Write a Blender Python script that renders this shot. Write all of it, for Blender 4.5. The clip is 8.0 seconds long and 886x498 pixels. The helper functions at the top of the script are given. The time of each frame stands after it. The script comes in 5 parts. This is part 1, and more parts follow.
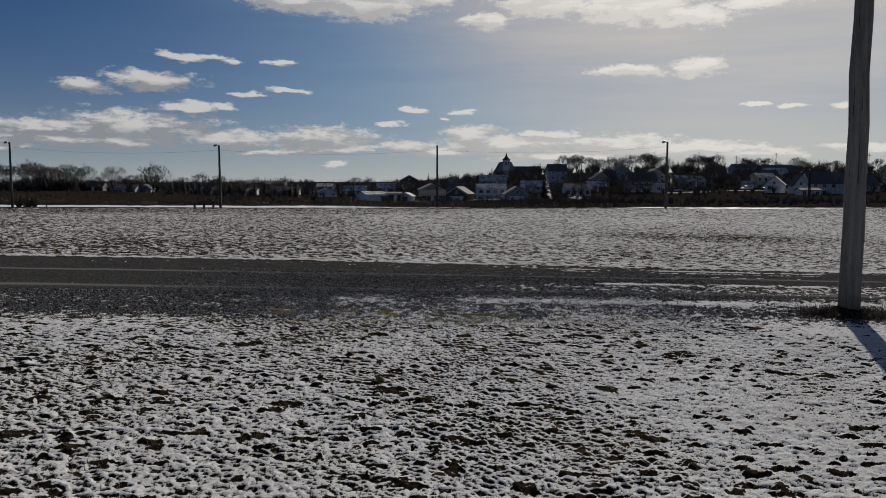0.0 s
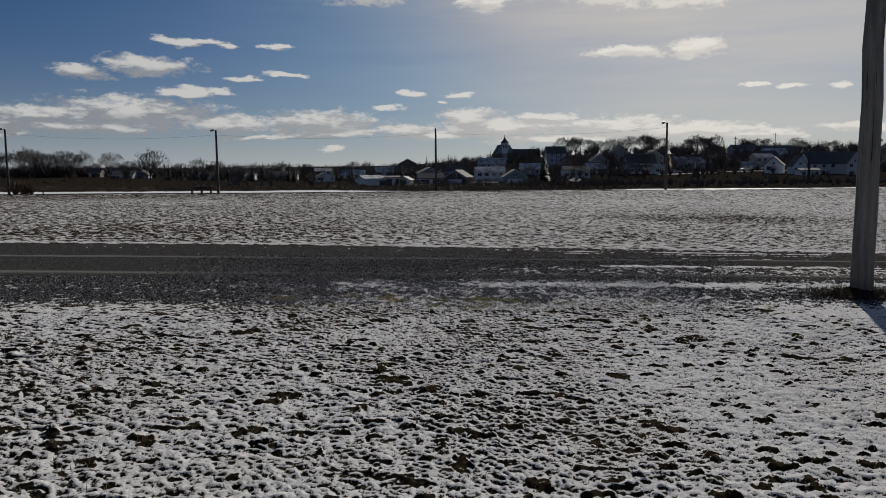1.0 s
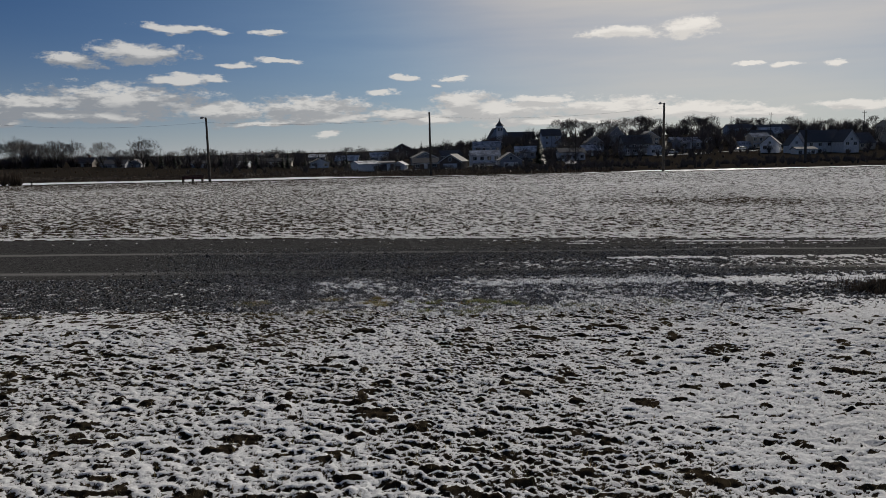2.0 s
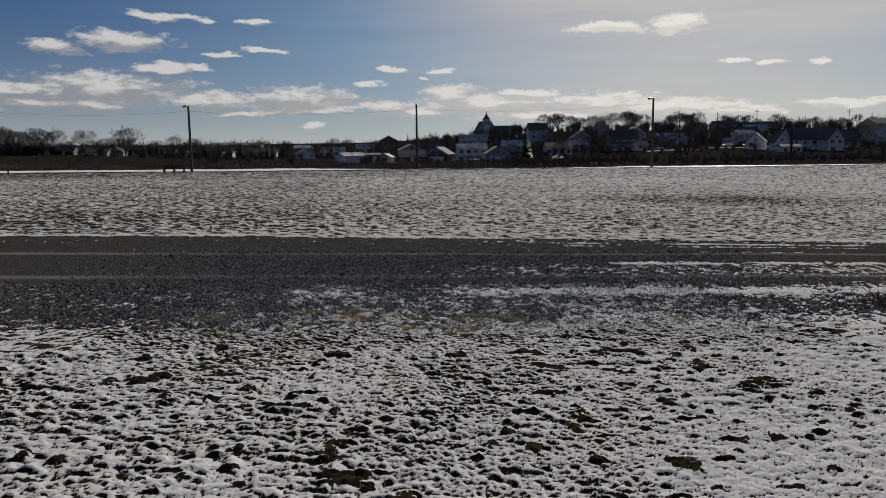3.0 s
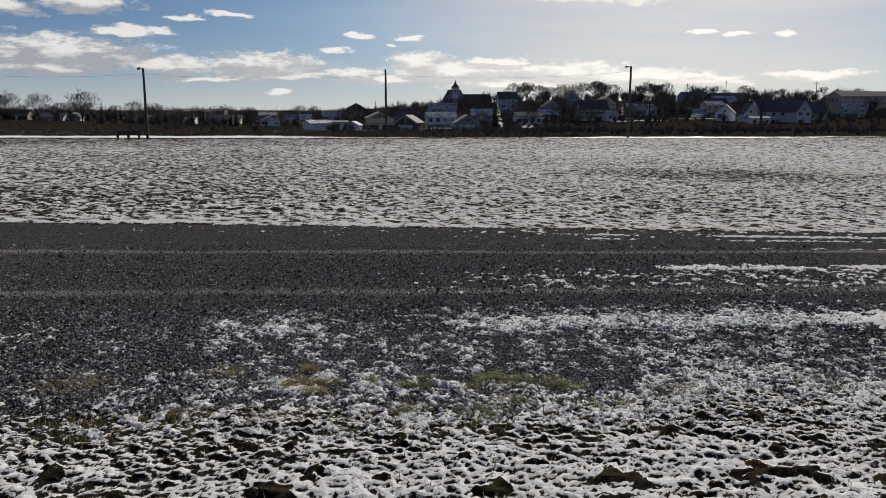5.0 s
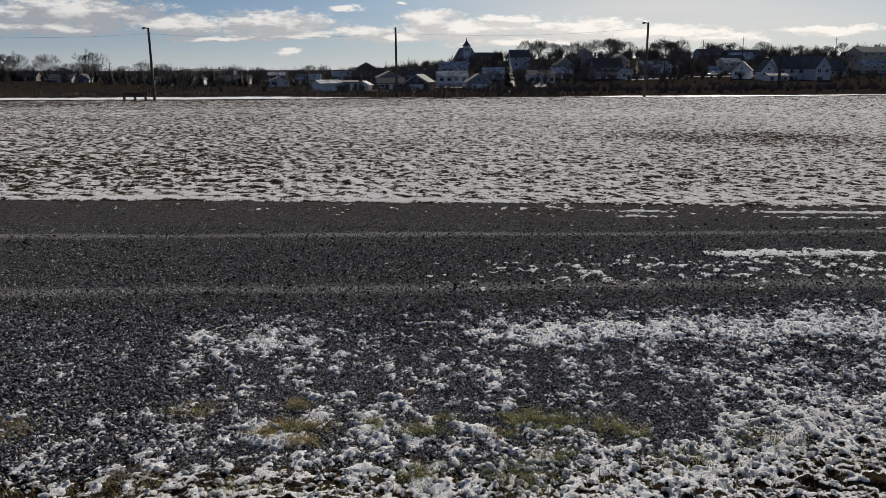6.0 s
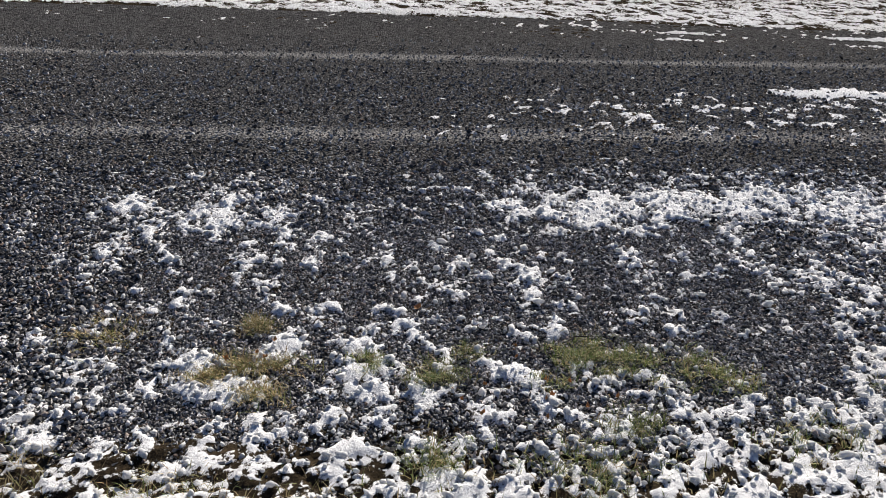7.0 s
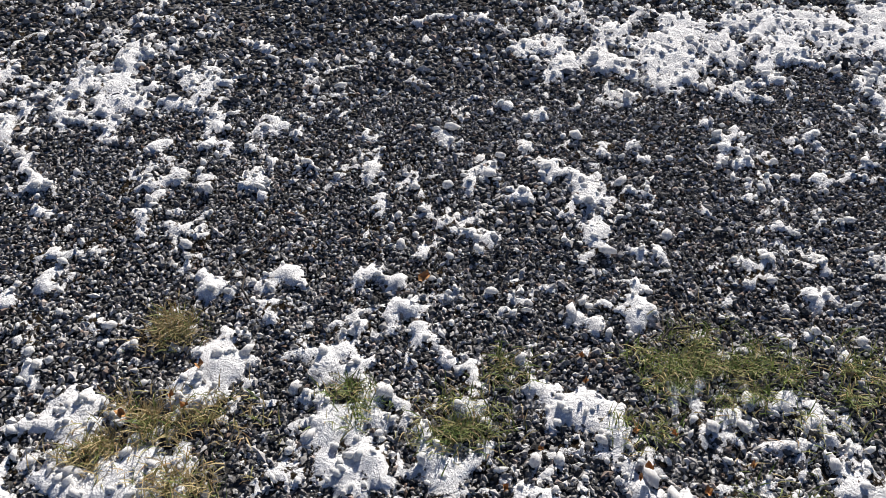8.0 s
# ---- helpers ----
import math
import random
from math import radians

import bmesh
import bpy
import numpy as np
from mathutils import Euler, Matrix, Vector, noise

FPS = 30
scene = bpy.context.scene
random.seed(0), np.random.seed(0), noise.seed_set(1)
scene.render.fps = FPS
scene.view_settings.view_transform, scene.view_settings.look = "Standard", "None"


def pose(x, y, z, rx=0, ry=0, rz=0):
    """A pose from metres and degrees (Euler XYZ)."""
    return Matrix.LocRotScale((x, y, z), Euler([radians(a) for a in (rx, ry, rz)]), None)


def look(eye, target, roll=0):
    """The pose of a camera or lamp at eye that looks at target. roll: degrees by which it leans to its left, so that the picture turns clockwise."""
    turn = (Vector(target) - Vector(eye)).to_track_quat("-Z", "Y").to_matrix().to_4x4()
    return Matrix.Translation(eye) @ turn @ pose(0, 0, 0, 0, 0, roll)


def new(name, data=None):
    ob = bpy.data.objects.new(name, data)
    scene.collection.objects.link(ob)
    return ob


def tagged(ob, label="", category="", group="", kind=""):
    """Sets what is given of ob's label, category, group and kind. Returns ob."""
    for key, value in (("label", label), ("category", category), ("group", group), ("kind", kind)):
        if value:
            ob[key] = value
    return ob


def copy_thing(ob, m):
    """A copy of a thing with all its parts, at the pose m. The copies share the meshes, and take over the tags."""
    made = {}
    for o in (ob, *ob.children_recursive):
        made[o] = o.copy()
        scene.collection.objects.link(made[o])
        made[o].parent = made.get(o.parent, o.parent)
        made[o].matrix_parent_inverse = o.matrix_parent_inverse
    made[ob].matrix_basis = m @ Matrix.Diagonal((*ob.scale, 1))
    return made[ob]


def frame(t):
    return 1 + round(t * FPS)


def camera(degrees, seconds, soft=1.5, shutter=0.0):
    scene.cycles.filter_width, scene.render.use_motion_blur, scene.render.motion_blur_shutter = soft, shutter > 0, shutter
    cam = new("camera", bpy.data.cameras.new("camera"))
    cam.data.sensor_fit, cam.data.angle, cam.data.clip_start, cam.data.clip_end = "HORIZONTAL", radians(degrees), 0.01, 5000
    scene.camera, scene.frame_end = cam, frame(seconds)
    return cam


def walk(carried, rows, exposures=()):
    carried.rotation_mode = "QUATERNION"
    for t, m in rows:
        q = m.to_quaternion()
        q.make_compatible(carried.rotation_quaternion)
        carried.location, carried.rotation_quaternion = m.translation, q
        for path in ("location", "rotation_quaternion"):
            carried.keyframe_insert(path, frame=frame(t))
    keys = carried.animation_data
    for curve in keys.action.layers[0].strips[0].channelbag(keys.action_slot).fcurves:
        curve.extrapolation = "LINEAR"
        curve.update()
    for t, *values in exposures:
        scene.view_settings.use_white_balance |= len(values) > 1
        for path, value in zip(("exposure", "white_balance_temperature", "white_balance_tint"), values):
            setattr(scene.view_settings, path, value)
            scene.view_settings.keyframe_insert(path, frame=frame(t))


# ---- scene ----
cam = camera(59.7, 8.0, soft=0.5)
PATH = [
    (0, (-0.7075, 0.014, 1.6818), (-0.6023, 2.004, 1.5075), 0.05),
    (0.5, (-0.7265, 0.04, 1.6822), (-0.6155, 2.029, 1.4978), -0.05),
    (1, (-0.7292, 0.29, 1.6493), (-0.6219, 2.275, 1.4329), -0.46),
    (1.5, (-0.6432, 0.823, 1.6474), (-0.5415, 2.805, 1.4021), -1.06),
    (1.7, (-0.634, 1.03, 1.6552), (-0.5255, 3.011, 1.4018), -1.26),
    (2.8, (-0.6073, 2.086, 1.6887), (-0.4639, 4.064, 1.4285), -0.76),
    (3, (-0.5966, 2.345, 1.6764), (-0.4435, 4.319, 1.401), -0.56),
    (3.5, (-0.6079, 3.106, 1.6146), (-0.4254, 5.068, 1.2676), -0.16),
    (4, (-0.556, 3.827, 1.5645), (-0.3521, 5.781, 1.189), -0.17),
    (4.5, (-0.5956, 4.565, 1.5384), (-0.3703, 6.52, 1.1844), 0.14),
    (4.7, (-0.6269, 4.867, 1.571), (-0.3875, 6.82, 1.2177), 0.14),
    (5.8, (-0.5561, 6.002, 1.6055), (-0.3486, 7.952, 1.2119), -0.37),
    (6, (-0.5438, 6.263, 1.6182), (-0.3407, 8.2, 1.1637), -0.28),
    (6.2, (-0.5221, 6.52, 1.6068), (-0.3206, 8.437, 1.0753), 0.11),
    (6.5, (-0.4853, 6.896, 1.551), (-0.2938, 8.771, 0.8826), 0.68),
    (7, (-0.5401, 7.517, 1.4691), (-0.3198, 9.286, 0.5631), 1.51),
    (7.5, (-0.5526, 8.148, 1.4464), (-0.3159, 9.722, 0.2359), 1.55),
    (8, (-0.4623, 8.702, 1.3664), (-0.26, 10.057, -0.0903), 0.8),
]
walk(cam, [(t, look(eye, goal, roll)) for t, eye, goal, roll in PATH],
     exposures=[(0, -0.25, 6550, 10), (1.0, -0.24, 6550, 10), (1.5, -0.16, 6550, 10), (3.0, -0.17, 6600, 10.5), (3.5, -0.17, 6650, 10.5), (4.5, 0.3, 6650, 10.5), (6.0, 0.22, 6650, 11),
                (6.5, 0.53, 6600, 11.5), (7.0, 1.0, 6550, 12), (7.5, 1.12, 6500, 12), (8.0, 1.04, 6500, 12)])

# ---- sky and sun ----
SUN_AZ, SUN_EL = 24.3, 23.0
sun = new("sun", bpy.data.lights.new("sun", "SUN"))
sun.data.energy, sun.data.angle, sun.data.color = 4.6, radians(0.6), (1.0, 0.94, 0.85)
sun_way = Vector((math.sin(radians(SUN_AZ)) * math.cos(radians(SUN_EL)), math.cos(radians(SUN_AZ)) * math.cos(radians(SUN_EL)), math.sin(radians(SUN_EL))))
sun.matrix_world = look(sun_way * 50, (0, 0, 0))

world = bpy.data.worlds.new("sky")
scene.world = world
world.use_nodes = True
wt = world.node_tree
wt.nodes.clear()


def wire(tree, kind, *ins, **props):
    """A node with its inputs linked or set in order."""
    n = tree.nodes.new(kind)
    for k, v in props.items():
        setattr(n, k, v)
    for socket, v in zip(n.inputs, ins):
        if v is None:
            continue
        if isinstance(v, bpy.types.NodeSocket):
            tree.links.new(v, socket)
        else:
            socket.default_value = v
    return n


def calc(tree, op, a, b=0.0, c=0.0, clamp=False):
    return wire(tree, "ShaderNodeMath", a, b, c, operation=op, use_clamp=clamp).outputs[0]


def ramp(tree, v, lo, hi, a=0.0, b=1.0):
    return wire(tree, "ShaderNodeMapRange", v, lo, hi, a, b, interpolation_type="SMOOTHSTEP").outputs[0]


def mixc(tree, fac, a, b, blend="MIX"):
    n = tree.nodes.new("ShaderNodeMix")
    n.data_type, n.blend_type = "RGBA", blend
    for k, v in ((0, fac), (6, a), (7, b)):
        if isinstance(v, bpy.types.NodeSocket):
            tree.links.new(v, n.inputs[k])
        elif k == 0:
            n.inputs[k].default_value = v
        else:
            n.inputs[k].default_value = (*v, 1)
    return n.outputs[2]


def noise_node(tree, vec, scale, detail=4.0, rough=0.55, dist=0.0):
    n = tree.nodes.new("ShaderNodeTexNoise")
    n.inputs["Scale"].default_value, n.inputs["Detail"].default_value = scale, detail
    n.inputs["Roughness"].default_value, n.inputs["Distortion"].default_value = rough, dist
    if vec is not None:
        tree.links.new(vec, n.inputs["Vector"])
    return n


# clouds: azimuth, elevation, half width and half height in degrees
HIGH_CLOUDS = ((-6.9, 12.7, 4.8, 1.0), (-2.1, 12.5, 4.5, 1.1), (2.0, 13.0, 2.5, .6), (6.0, 11.4, 1.8, .6), (10.2, 12.5, 3.6, 1.0), (16.5, 12.1, 4.6, 1.2), (20.5, 11.3, 3.3, .8),
               (25.4, 12.0, 3.7, .6), (-21.6, 6.3, 2.3, .55), (-17.1, 6.9, 3.0, .68), (-14.5, 8.6, 2.7, .34), (-11.9, 8.3, 1.0, .2), (-8.7, 8.4, 1.3, .24), (-10.9, 6.1, 1.3, .24),
               (-8.0, 6.4, 1.5, .2), (-15.0, 5.1, 2.1, .35), (-12.7, 5.1, .9, .2), (16.4, 7.7, 2.9, .46), (20.9, 7.9, 2.0, .68), (24.9, 5.3, 1.0, .2), (27.1, 5.2, .8, .24), (30.1, 5.1, .8, .26))
LOW_CLOUDS = ((-18.5, 3.8, 5.8, 1.1), (-24.5, 3.5, 4.9, 0.65), (-22.4, 2.8, 8.1, 0.55), (-12.2, 3, 3.8, 0.65), (-5.8, 3.1, 4.6, 0.98), (-5, 2.4, 4.5, 0.39), (1, 5.2, 1, 0.28),
              (4.4, 5.1, 1.2, 0.2), (3.1, 4.5, 0.4, 0.22), (-0.7, 4.1, 1.3, 0.19), (0.4, 2.5, 2.6, 0.55), (5.1, 3.5, 2.3, 0.75), (10.3, 3.4, 3.1, 0.39), (7.8, 2.7, 6.1, 0.78),
              (15.5, 2.7, 5.3, 0.7), (21, 2.4, 5.4, 0.59), (24.7, 2, 3.4, 0.36), (31.9, 2.3, 3.2, 0.39), (-5, 1.2, 0.8, 0.19), (11.9, 1.8, 6.5, 0.39), (-27.5, 2.2, 3.5, 0.4),
              (2.5, 2.2, 3, 0.4), (-9, 2.1, 4, 0.3))
# the sky goes on with the same broken cloud all round
ROUND_CLOUDS = ((-58, 9, 14, 2.2), (68, 12, 16, 2.5), (-85, 18, 22, 5), (95, 20, 24, 5), (150, 18, 28, 5), (-140, 20, 30, 6))


def build_sky():
    sky = wt.nodes.new("ShaderNodeTexSky")
    sky.sky_type, sky.sun_disc = "NISHITA", False
    sky.sun_elevation, sky.sun_rotation = radians(SUN_EL), radians(SUN_AZ)
    sky.altitude, sky.air_density, sky.dust_density, sky.ozone_density = 20, 0.75, 0.35, 1.3
    way = wt.nodes.new("ShaderNodeTexCoord").outputs["Generated"]
    xyz = wire(wt, "ShaderNodeSeparateXYZ", way).outputs
    az = calc(wt, "MULTIPLY", calc(wt, "ARCTAN2", xyz[0], xyz[1]), 57.2958)
    el = calc(wt, "MULTIPLY", calc(wt, "ARCSINE", xyz[2]), 57.2958)
    flat = wire(wt, "ShaderNodeCombineXYZ", az, el, 0.0).outputs[0]
    stretch = wire(wt, "ShaderNodeVectorMath", flat, (0.3, 1.0, 1.0), operation="MULTIPLY").outputs[0]
    wob = noise_node(wt, stretch, 0.9, 5.0, 0.55).outputs["Color"]
    wob = wire(wt, "ShaderNodeVectorMath", wob, (0.5, 0.5, 0.5), operation="SUBTRACT").outputs[0]
    wob = wire(wt, "ShaderNodeVectorMath", wob, (3.6, 1.25, 0.0), operation="MULTIPLY").outputs[0]
    place = wire(wt, "ShaderNodeVectorMath", flat, wob, operation="ADD").outputs[0]
    field = above = None
    higher = wire(wt, "ShaderNodeVectorMath", place, (0.0, 0.42, 0.0), operation="ADD").outputs[0]
    for row in HIGH_CLOUDS + LOW_CLOUDS + ROUND_CLOUDS:
        field = blob(field, place, *row)
        above = blob(above, higher, *row)
    fine = noise_node(wt, wire(wt, "ShaderNodeVectorMath", flat, (0.5, 1.0, 1.0), operation="MULTIPLY").outputs[0], 2.0, 7.0, 0.7).outputs["Fac"]
    depth = calc(wt, "ADD", field, calc(wt, "MULTIPLY", calc(wt, "SUBTRACT", fine, 0.5), 2.1))
    cover = ramp(wt, depth, -0.2, 0.42)
    # thin haze streaks and a bright veil round the sun
    veil_n = noise_node(wt, wire(wt, "ShaderNodeVectorMath", flat, (0.03, 0.28, 1.0), operation="MULTIPLY").outputs[0], 1.0, 4.0, 0.6).outputs["Fac"]
    d = wire(wt, "ShaderNodeVectorMath", way, tuple(sun_way), operation="DOT_PRODUCT").outputs["Value"]
    glow = calc(wt, "POWER", calc(wt, "MAXIMUM", d, 0.0), 9.0)
    veil = calc(wt, "MULTIPLY", ramp(wt, veil_n, 0.2, 0.75, 0.62, 1.0), calc(wt, "ADD", calc(wt, "MULTIPLY", glow, 1.12), 0.0), clamp=True)
    body = ramp(wt, noise_node(wt, stretch, 1.5, 5.0, 0.6).outputs["Fac"], 0.38, 0.58)
    # flat grey undersides below bright rounded tops
    top = ramp(wt, calc(wt, "ADD", calc(wt, "SUBTRACT", field, above), calc(wt, "MULTIPLY", calc(wt, "SUBTRACT", body, 0.5), 0.7)), -0.15, 0.8)
    lit = mixc(wt, top, (5.6, 6.0, 6.6), (13.0, 12.9, 12.6))
    warm = mixc(wt, calc(wt, "MULTIPLY", glow, 0.8, clamp=True), lit, (22.5, 21.2, 19.4))
    blue = mixc(wt, 1.0, sky.outputs[0], (0.178, 0.415, 0.73), "MULTIPLY")
    sky_c = mixc(wt, veil, blue, mixc(wt, ramp(wt, glow, 0.2, 0.6), (9.0, 11.8, 13.2), (15.0, 13.7, 12.0)))
    low = calc(wt, "MULTIPLY", calc(wt, "EXPONENT", calc(wt, "MULTIPLY", calc(wt, "MAXIMUM", el, 0.0), -0.3)), 0.8)
    sky_c = mixc(wt, low, sky_c, mixc(wt, calc(wt, "MULTIPLY", glow, 1.3, clamp=True), (9.6, 10.0, 10.4), (15.2, 13.5, 11.6)))
    full = mixc(wt, calc(wt, "MULTIPLY", cover, 0.92), sky_c, warm)
    bg = wire(wt, "ShaderNodeBackground", full, SKY)
    wire(wt, "ShaderNodeOutputWorld", bg.outputs[0])


def blob(field, place, a, e, w, h):
    v = wire(wt, "ShaderNodeVectorMath", place, (-a, -e, 0), operation="ADD").outputs[0]
    v = wire(wt, "ShaderNodeVectorMath", v, (1 / w, 1 / h, 0), operation="MULTIPLY").outputs[0]
    f = calc(wt, "SUBTRACT", 1.0, wire(wt, "ShaderNodeVectorMath", v, operation="LENGTH").outputs["Value"])
    return f if field is None else calc(wt, "MAXIMUM", field, f)


SKY = 0.05
build_sky()


# ---- materials ----
def material(name, rough=0.8, metal=0.0, spec=0.3):
    m = bpy.data.materials.new(name)
    m.use_nodes = True
    b = m.node_tree.nodes["Principled BSDF"]
    b.inputs["Roughness"].default_value, b.inputs["Metallic"].default_value = rough, metal
    b.inputs["Specular IOR Level"].default_value = spec
    return m, m.node_tree, b


def relief(tree, b, height, strength, distance):
    n = wire(tree, "ShaderNodeBump")
    n.inputs["Strength"].default_value, n.inputs["Distance"].default_value = strength, distance
    tree.links.new(height, n.inputs["Height"])
    tree.links.new(n.outputs[0], b.inputs["Normal"])


def where(tree):
    return wire(tree, "ShaderNodeNewGeometry").outputs["Position"]


def plain(name, dark, light, scale=6.0, rough=0.8, bump=0.2, metal=0.0, stretch=(1, 1, 1), spec=0.3):
    """Two-tone noise at two scales with fine relief, varied from object to object."""
    m, t, b = material(name, rough, metal, spec)
    p = wire(t, "ShaderNodeVectorMath", wire(t, "ShaderNodeTexCoord").outputs["Object"], stretch, operation="MULTIPLY").outputs[0]
    big, small = noise_node(t, p, scale).outputs["Fac"], noise_node(t, p, scale * 9, 5.0, 0.65).outputs["Fac"]
    f = ramp(t, calc(t, "ADD", calc(t, "MULTIPLY", big, 0.55), calc(t, "MULTIPLY", small, 0.45)), 0.33, 0.67)
    c = mixc(t, f, dark, light)
    rnd = wire(t, "ShaderNodeObjectInfo").outputs["Random"]
    hsv = wire(t, "ShaderNodeHueSaturation", 0.5, 1.0, calc(t, "ADD", 0.88, calc(t, "MULTIPLY", rnd, 0.24)), 1.0, c)
    t.links.new(hsv.outputs[0], b.inputs["Base Color"])
    relief(t, b, small, bump, 0.01)
    return m


def snow_material(name, mid_scale=0.0):
    """Thin snow that thins out into bare turf and painted shade by the mesh's own cover; mid_scale adds hummocks, with
    their shade in the colour, where the mesh is too coarse for them.
    """
    m, t, b = material(name, 1.0, 0.0, 0.0)
    p = where(t)
    s = wire(t, "ShaderNodeAttribute", attribute_name="cover").outputs["Fac"]
    edge = noise_node(t, p, 42, 6.0, 0.72).outputs["Fac"]
    fine = noise_node(t, p, 170, 4.0, 0.65).outputs["Fac"]
    big = noise_node(t, p, 0.6, 3.0).outputs["Fac"]
    s = calc(t, "ADD", s, calc(t, "MULTIPLY", calc(t, "SUBTRACT", edge, 0.5), 1.7))
    height = calc(t, "ADD", calc(t, "MULTIPLY", edge, 1.0), calc(t, "MULTIPLY", fine, 0.35))
    deep = 0.016
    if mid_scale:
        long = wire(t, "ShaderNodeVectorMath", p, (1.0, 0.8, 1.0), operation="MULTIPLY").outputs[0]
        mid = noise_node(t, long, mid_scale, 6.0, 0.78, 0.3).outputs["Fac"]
        # colours the low parts of the hummocks dark, as their shade and bare turf
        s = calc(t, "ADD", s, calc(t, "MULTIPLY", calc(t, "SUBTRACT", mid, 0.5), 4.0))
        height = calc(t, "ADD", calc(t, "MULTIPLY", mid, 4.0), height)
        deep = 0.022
    snow = mixc(t, ramp(t, edge, 0.3, 0.7), (0.55, 0.56, 0.575), (0.77, 0.77, 0.77))
    snow = mixc(t, calc(t, "MULTIPLY", ramp(t, big, 0.45, 0.75), 0.3), snow, (0.5, 0.48, 0.44))
    # dark tone for bare turf and for the shade painted on slopes
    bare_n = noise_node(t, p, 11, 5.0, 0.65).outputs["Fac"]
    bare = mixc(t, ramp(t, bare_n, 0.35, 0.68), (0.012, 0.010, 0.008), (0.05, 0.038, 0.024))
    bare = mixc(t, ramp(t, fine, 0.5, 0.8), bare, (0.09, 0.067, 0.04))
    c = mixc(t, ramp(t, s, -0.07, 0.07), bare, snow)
    t.links.new(c, b.inputs["Base Color"])
    relief(t, b, height, 0.7, deep)
    return m


def turf_material():
    m, t, b = material("winter_turf", 1.0, 0.0, 0.0)
    p = where(t)
    fine, mid, big = (noise_node(t, p, s, 5.0, 0.65).outputs["Fac"] for s in (90, 9, 0.35))
    c = mixc(t, ramp(t, mid, 0.35, 0.68), (0.012, 0.011, 0.009), (0.034, 0.03, 0.025))
    c = mixc(t, ramp(t, big, 0.4, 0.65), c, (0.026, 0.021, 0.017))
    c = mixc(t, ramp(t, fine, 0.4, 0.8), c, (0.036, 0.03, 0.025))
    t.links.new(c, b.inputs["Base Color"])
    relief(t, b, calc(t, "ADD", fine, calc(t, "MULTIPLY", mid, 2.0)), 1.0, 0.03)
    return m


def gravel_material():
    m, t, b = material("gravel_bed", 1.0, 0.0, 0.0)
    p = where(t)
    v = wire(t, "ShaderNodeTexVoronoi", p, feature="F1")
    v.inputs["Scale"].default_value = 62
    grey = wire(t, "ShaderNodeSeparateColor", v.outputs["Color"]).outputs[0]
    c = mixc(t, grey, (0.016, 0.016, 0.016), (0.11, 0.108, 0.107))
    xyz = wire(t, "ShaderNodeSeparateXYZ", p).outputs
    long = wire(t, "ShaderNodeVectorMath", p, (0.25, 1.2, 1.0), operation="MULTIPLY").outputs[0]
    wear = noise_node(t, long, 1.6, 4.0).outputs["Fac"]
    wheel = None
    for y0, w in ((13.8, 0.16), (11.85, 0.2)):
        f = ramp(t, calc(t, "ABSOLUTE", calc(t, "SUBTRACT", xyz[1], calc(t, "ADD", y0, calc(t, "MULTIPLY", calc(t, "SUBTRACT", wear, 0.5), 0.35)))), w, 0.0)
        wheel = f if wheel is None else calc(t, "MAXIMUM", wheel, f)
    c = mixc(t, calc(t, "MULTIPLY", wheel, 0.7), c, (0.24, 0.235, 0.225))
    t.links.new(c, b.inputs["Base Color"])
    relief(t, b, calc(t, "SUBTRACT", calc(t, "MULTIPLY", grey, 0.6), v.outputs["Distance"]), 0.9, 0.016)
    return m


def stone_material(object_random):
    m, t, b = material("crushed_stone_single" if object_random else "crushed_stone", 1.0, 0.0, 0.02)
    r = wire(t, "ShaderNodeObjectInfo").outputs["Random"] if object_random else wire(t, "ShaderNodeNewGeometry").outputs["Random Per Island"]
    p = where(t)
    g = mixc(t, calc(t, "POWER", r, 1.45), (0.026, 0.026, 0.026), (0.54, 0.53, 0.52))
    odd = ramp(t, calc(t, "FRACT", calc(t, "MULTIPLY", r, 37.0)), 0.9, 0.93)
    g = mixc(t, calc(t, "MULTIPLY", odd, 0.6), g, (0.2, 0.135, 0.1))
    f = noise_node(t, p, 240, 3.0, 0.6).outputs["Fac"]
    c = mixc(t, calc(t, "MULTIPLY", ramp(t, f, 0.4, 0.8), 0.4), g, (0.15, 0.15, 0.152))
    t.links.new(c, b.inputs["Base Color"])
    relief(t, b, f, 0.4, 0.004)
    return m


def blade_material(name, cols, thin=0.0):
    m, t, b = material(name, 0.7, 0.0, 0.2)
    r = wire(t, "ShaderNodeNewGeometry").outputs["Random Per Island"]
    cr = t.nodes.new("ShaderNodeValToRGB")
    cr.color_ramp.interpolation = "LINEAR"
    for k, c in enumerate(cols):
        e = cr.color_ramp.elements[k] if k < 2 else cr.color_ramp.elements.new(k / (len(cols) - 1))
        e.position, e.color = k / (len(cols) - 1), (*c, 1)
    t.links.new(r, cr.inputs[0])
    n = noise_node(t, where(t), 2.2, 3.0).outputs["Fac"]
    c = mixc(t, ramp(t, n, 0.35, 0.7), cr.outputs[0], (0.7, 0.7, 0.7), "MULTIPLY")
    t.links.new(c, b.inputs["Base Color"])
    if thin:
        # sunlight from behind glows through thin blades
        glow = wire(t, "ShaderNodeBsdfTranslucent", c)
        both = wire(t, "ShaderNodeMixShader", thin, b.outputs[0], glow.outputs[0])
        t.links.new(both.outputs[0], t.nodes["Material Output"].inputs["Surface"])
    return m


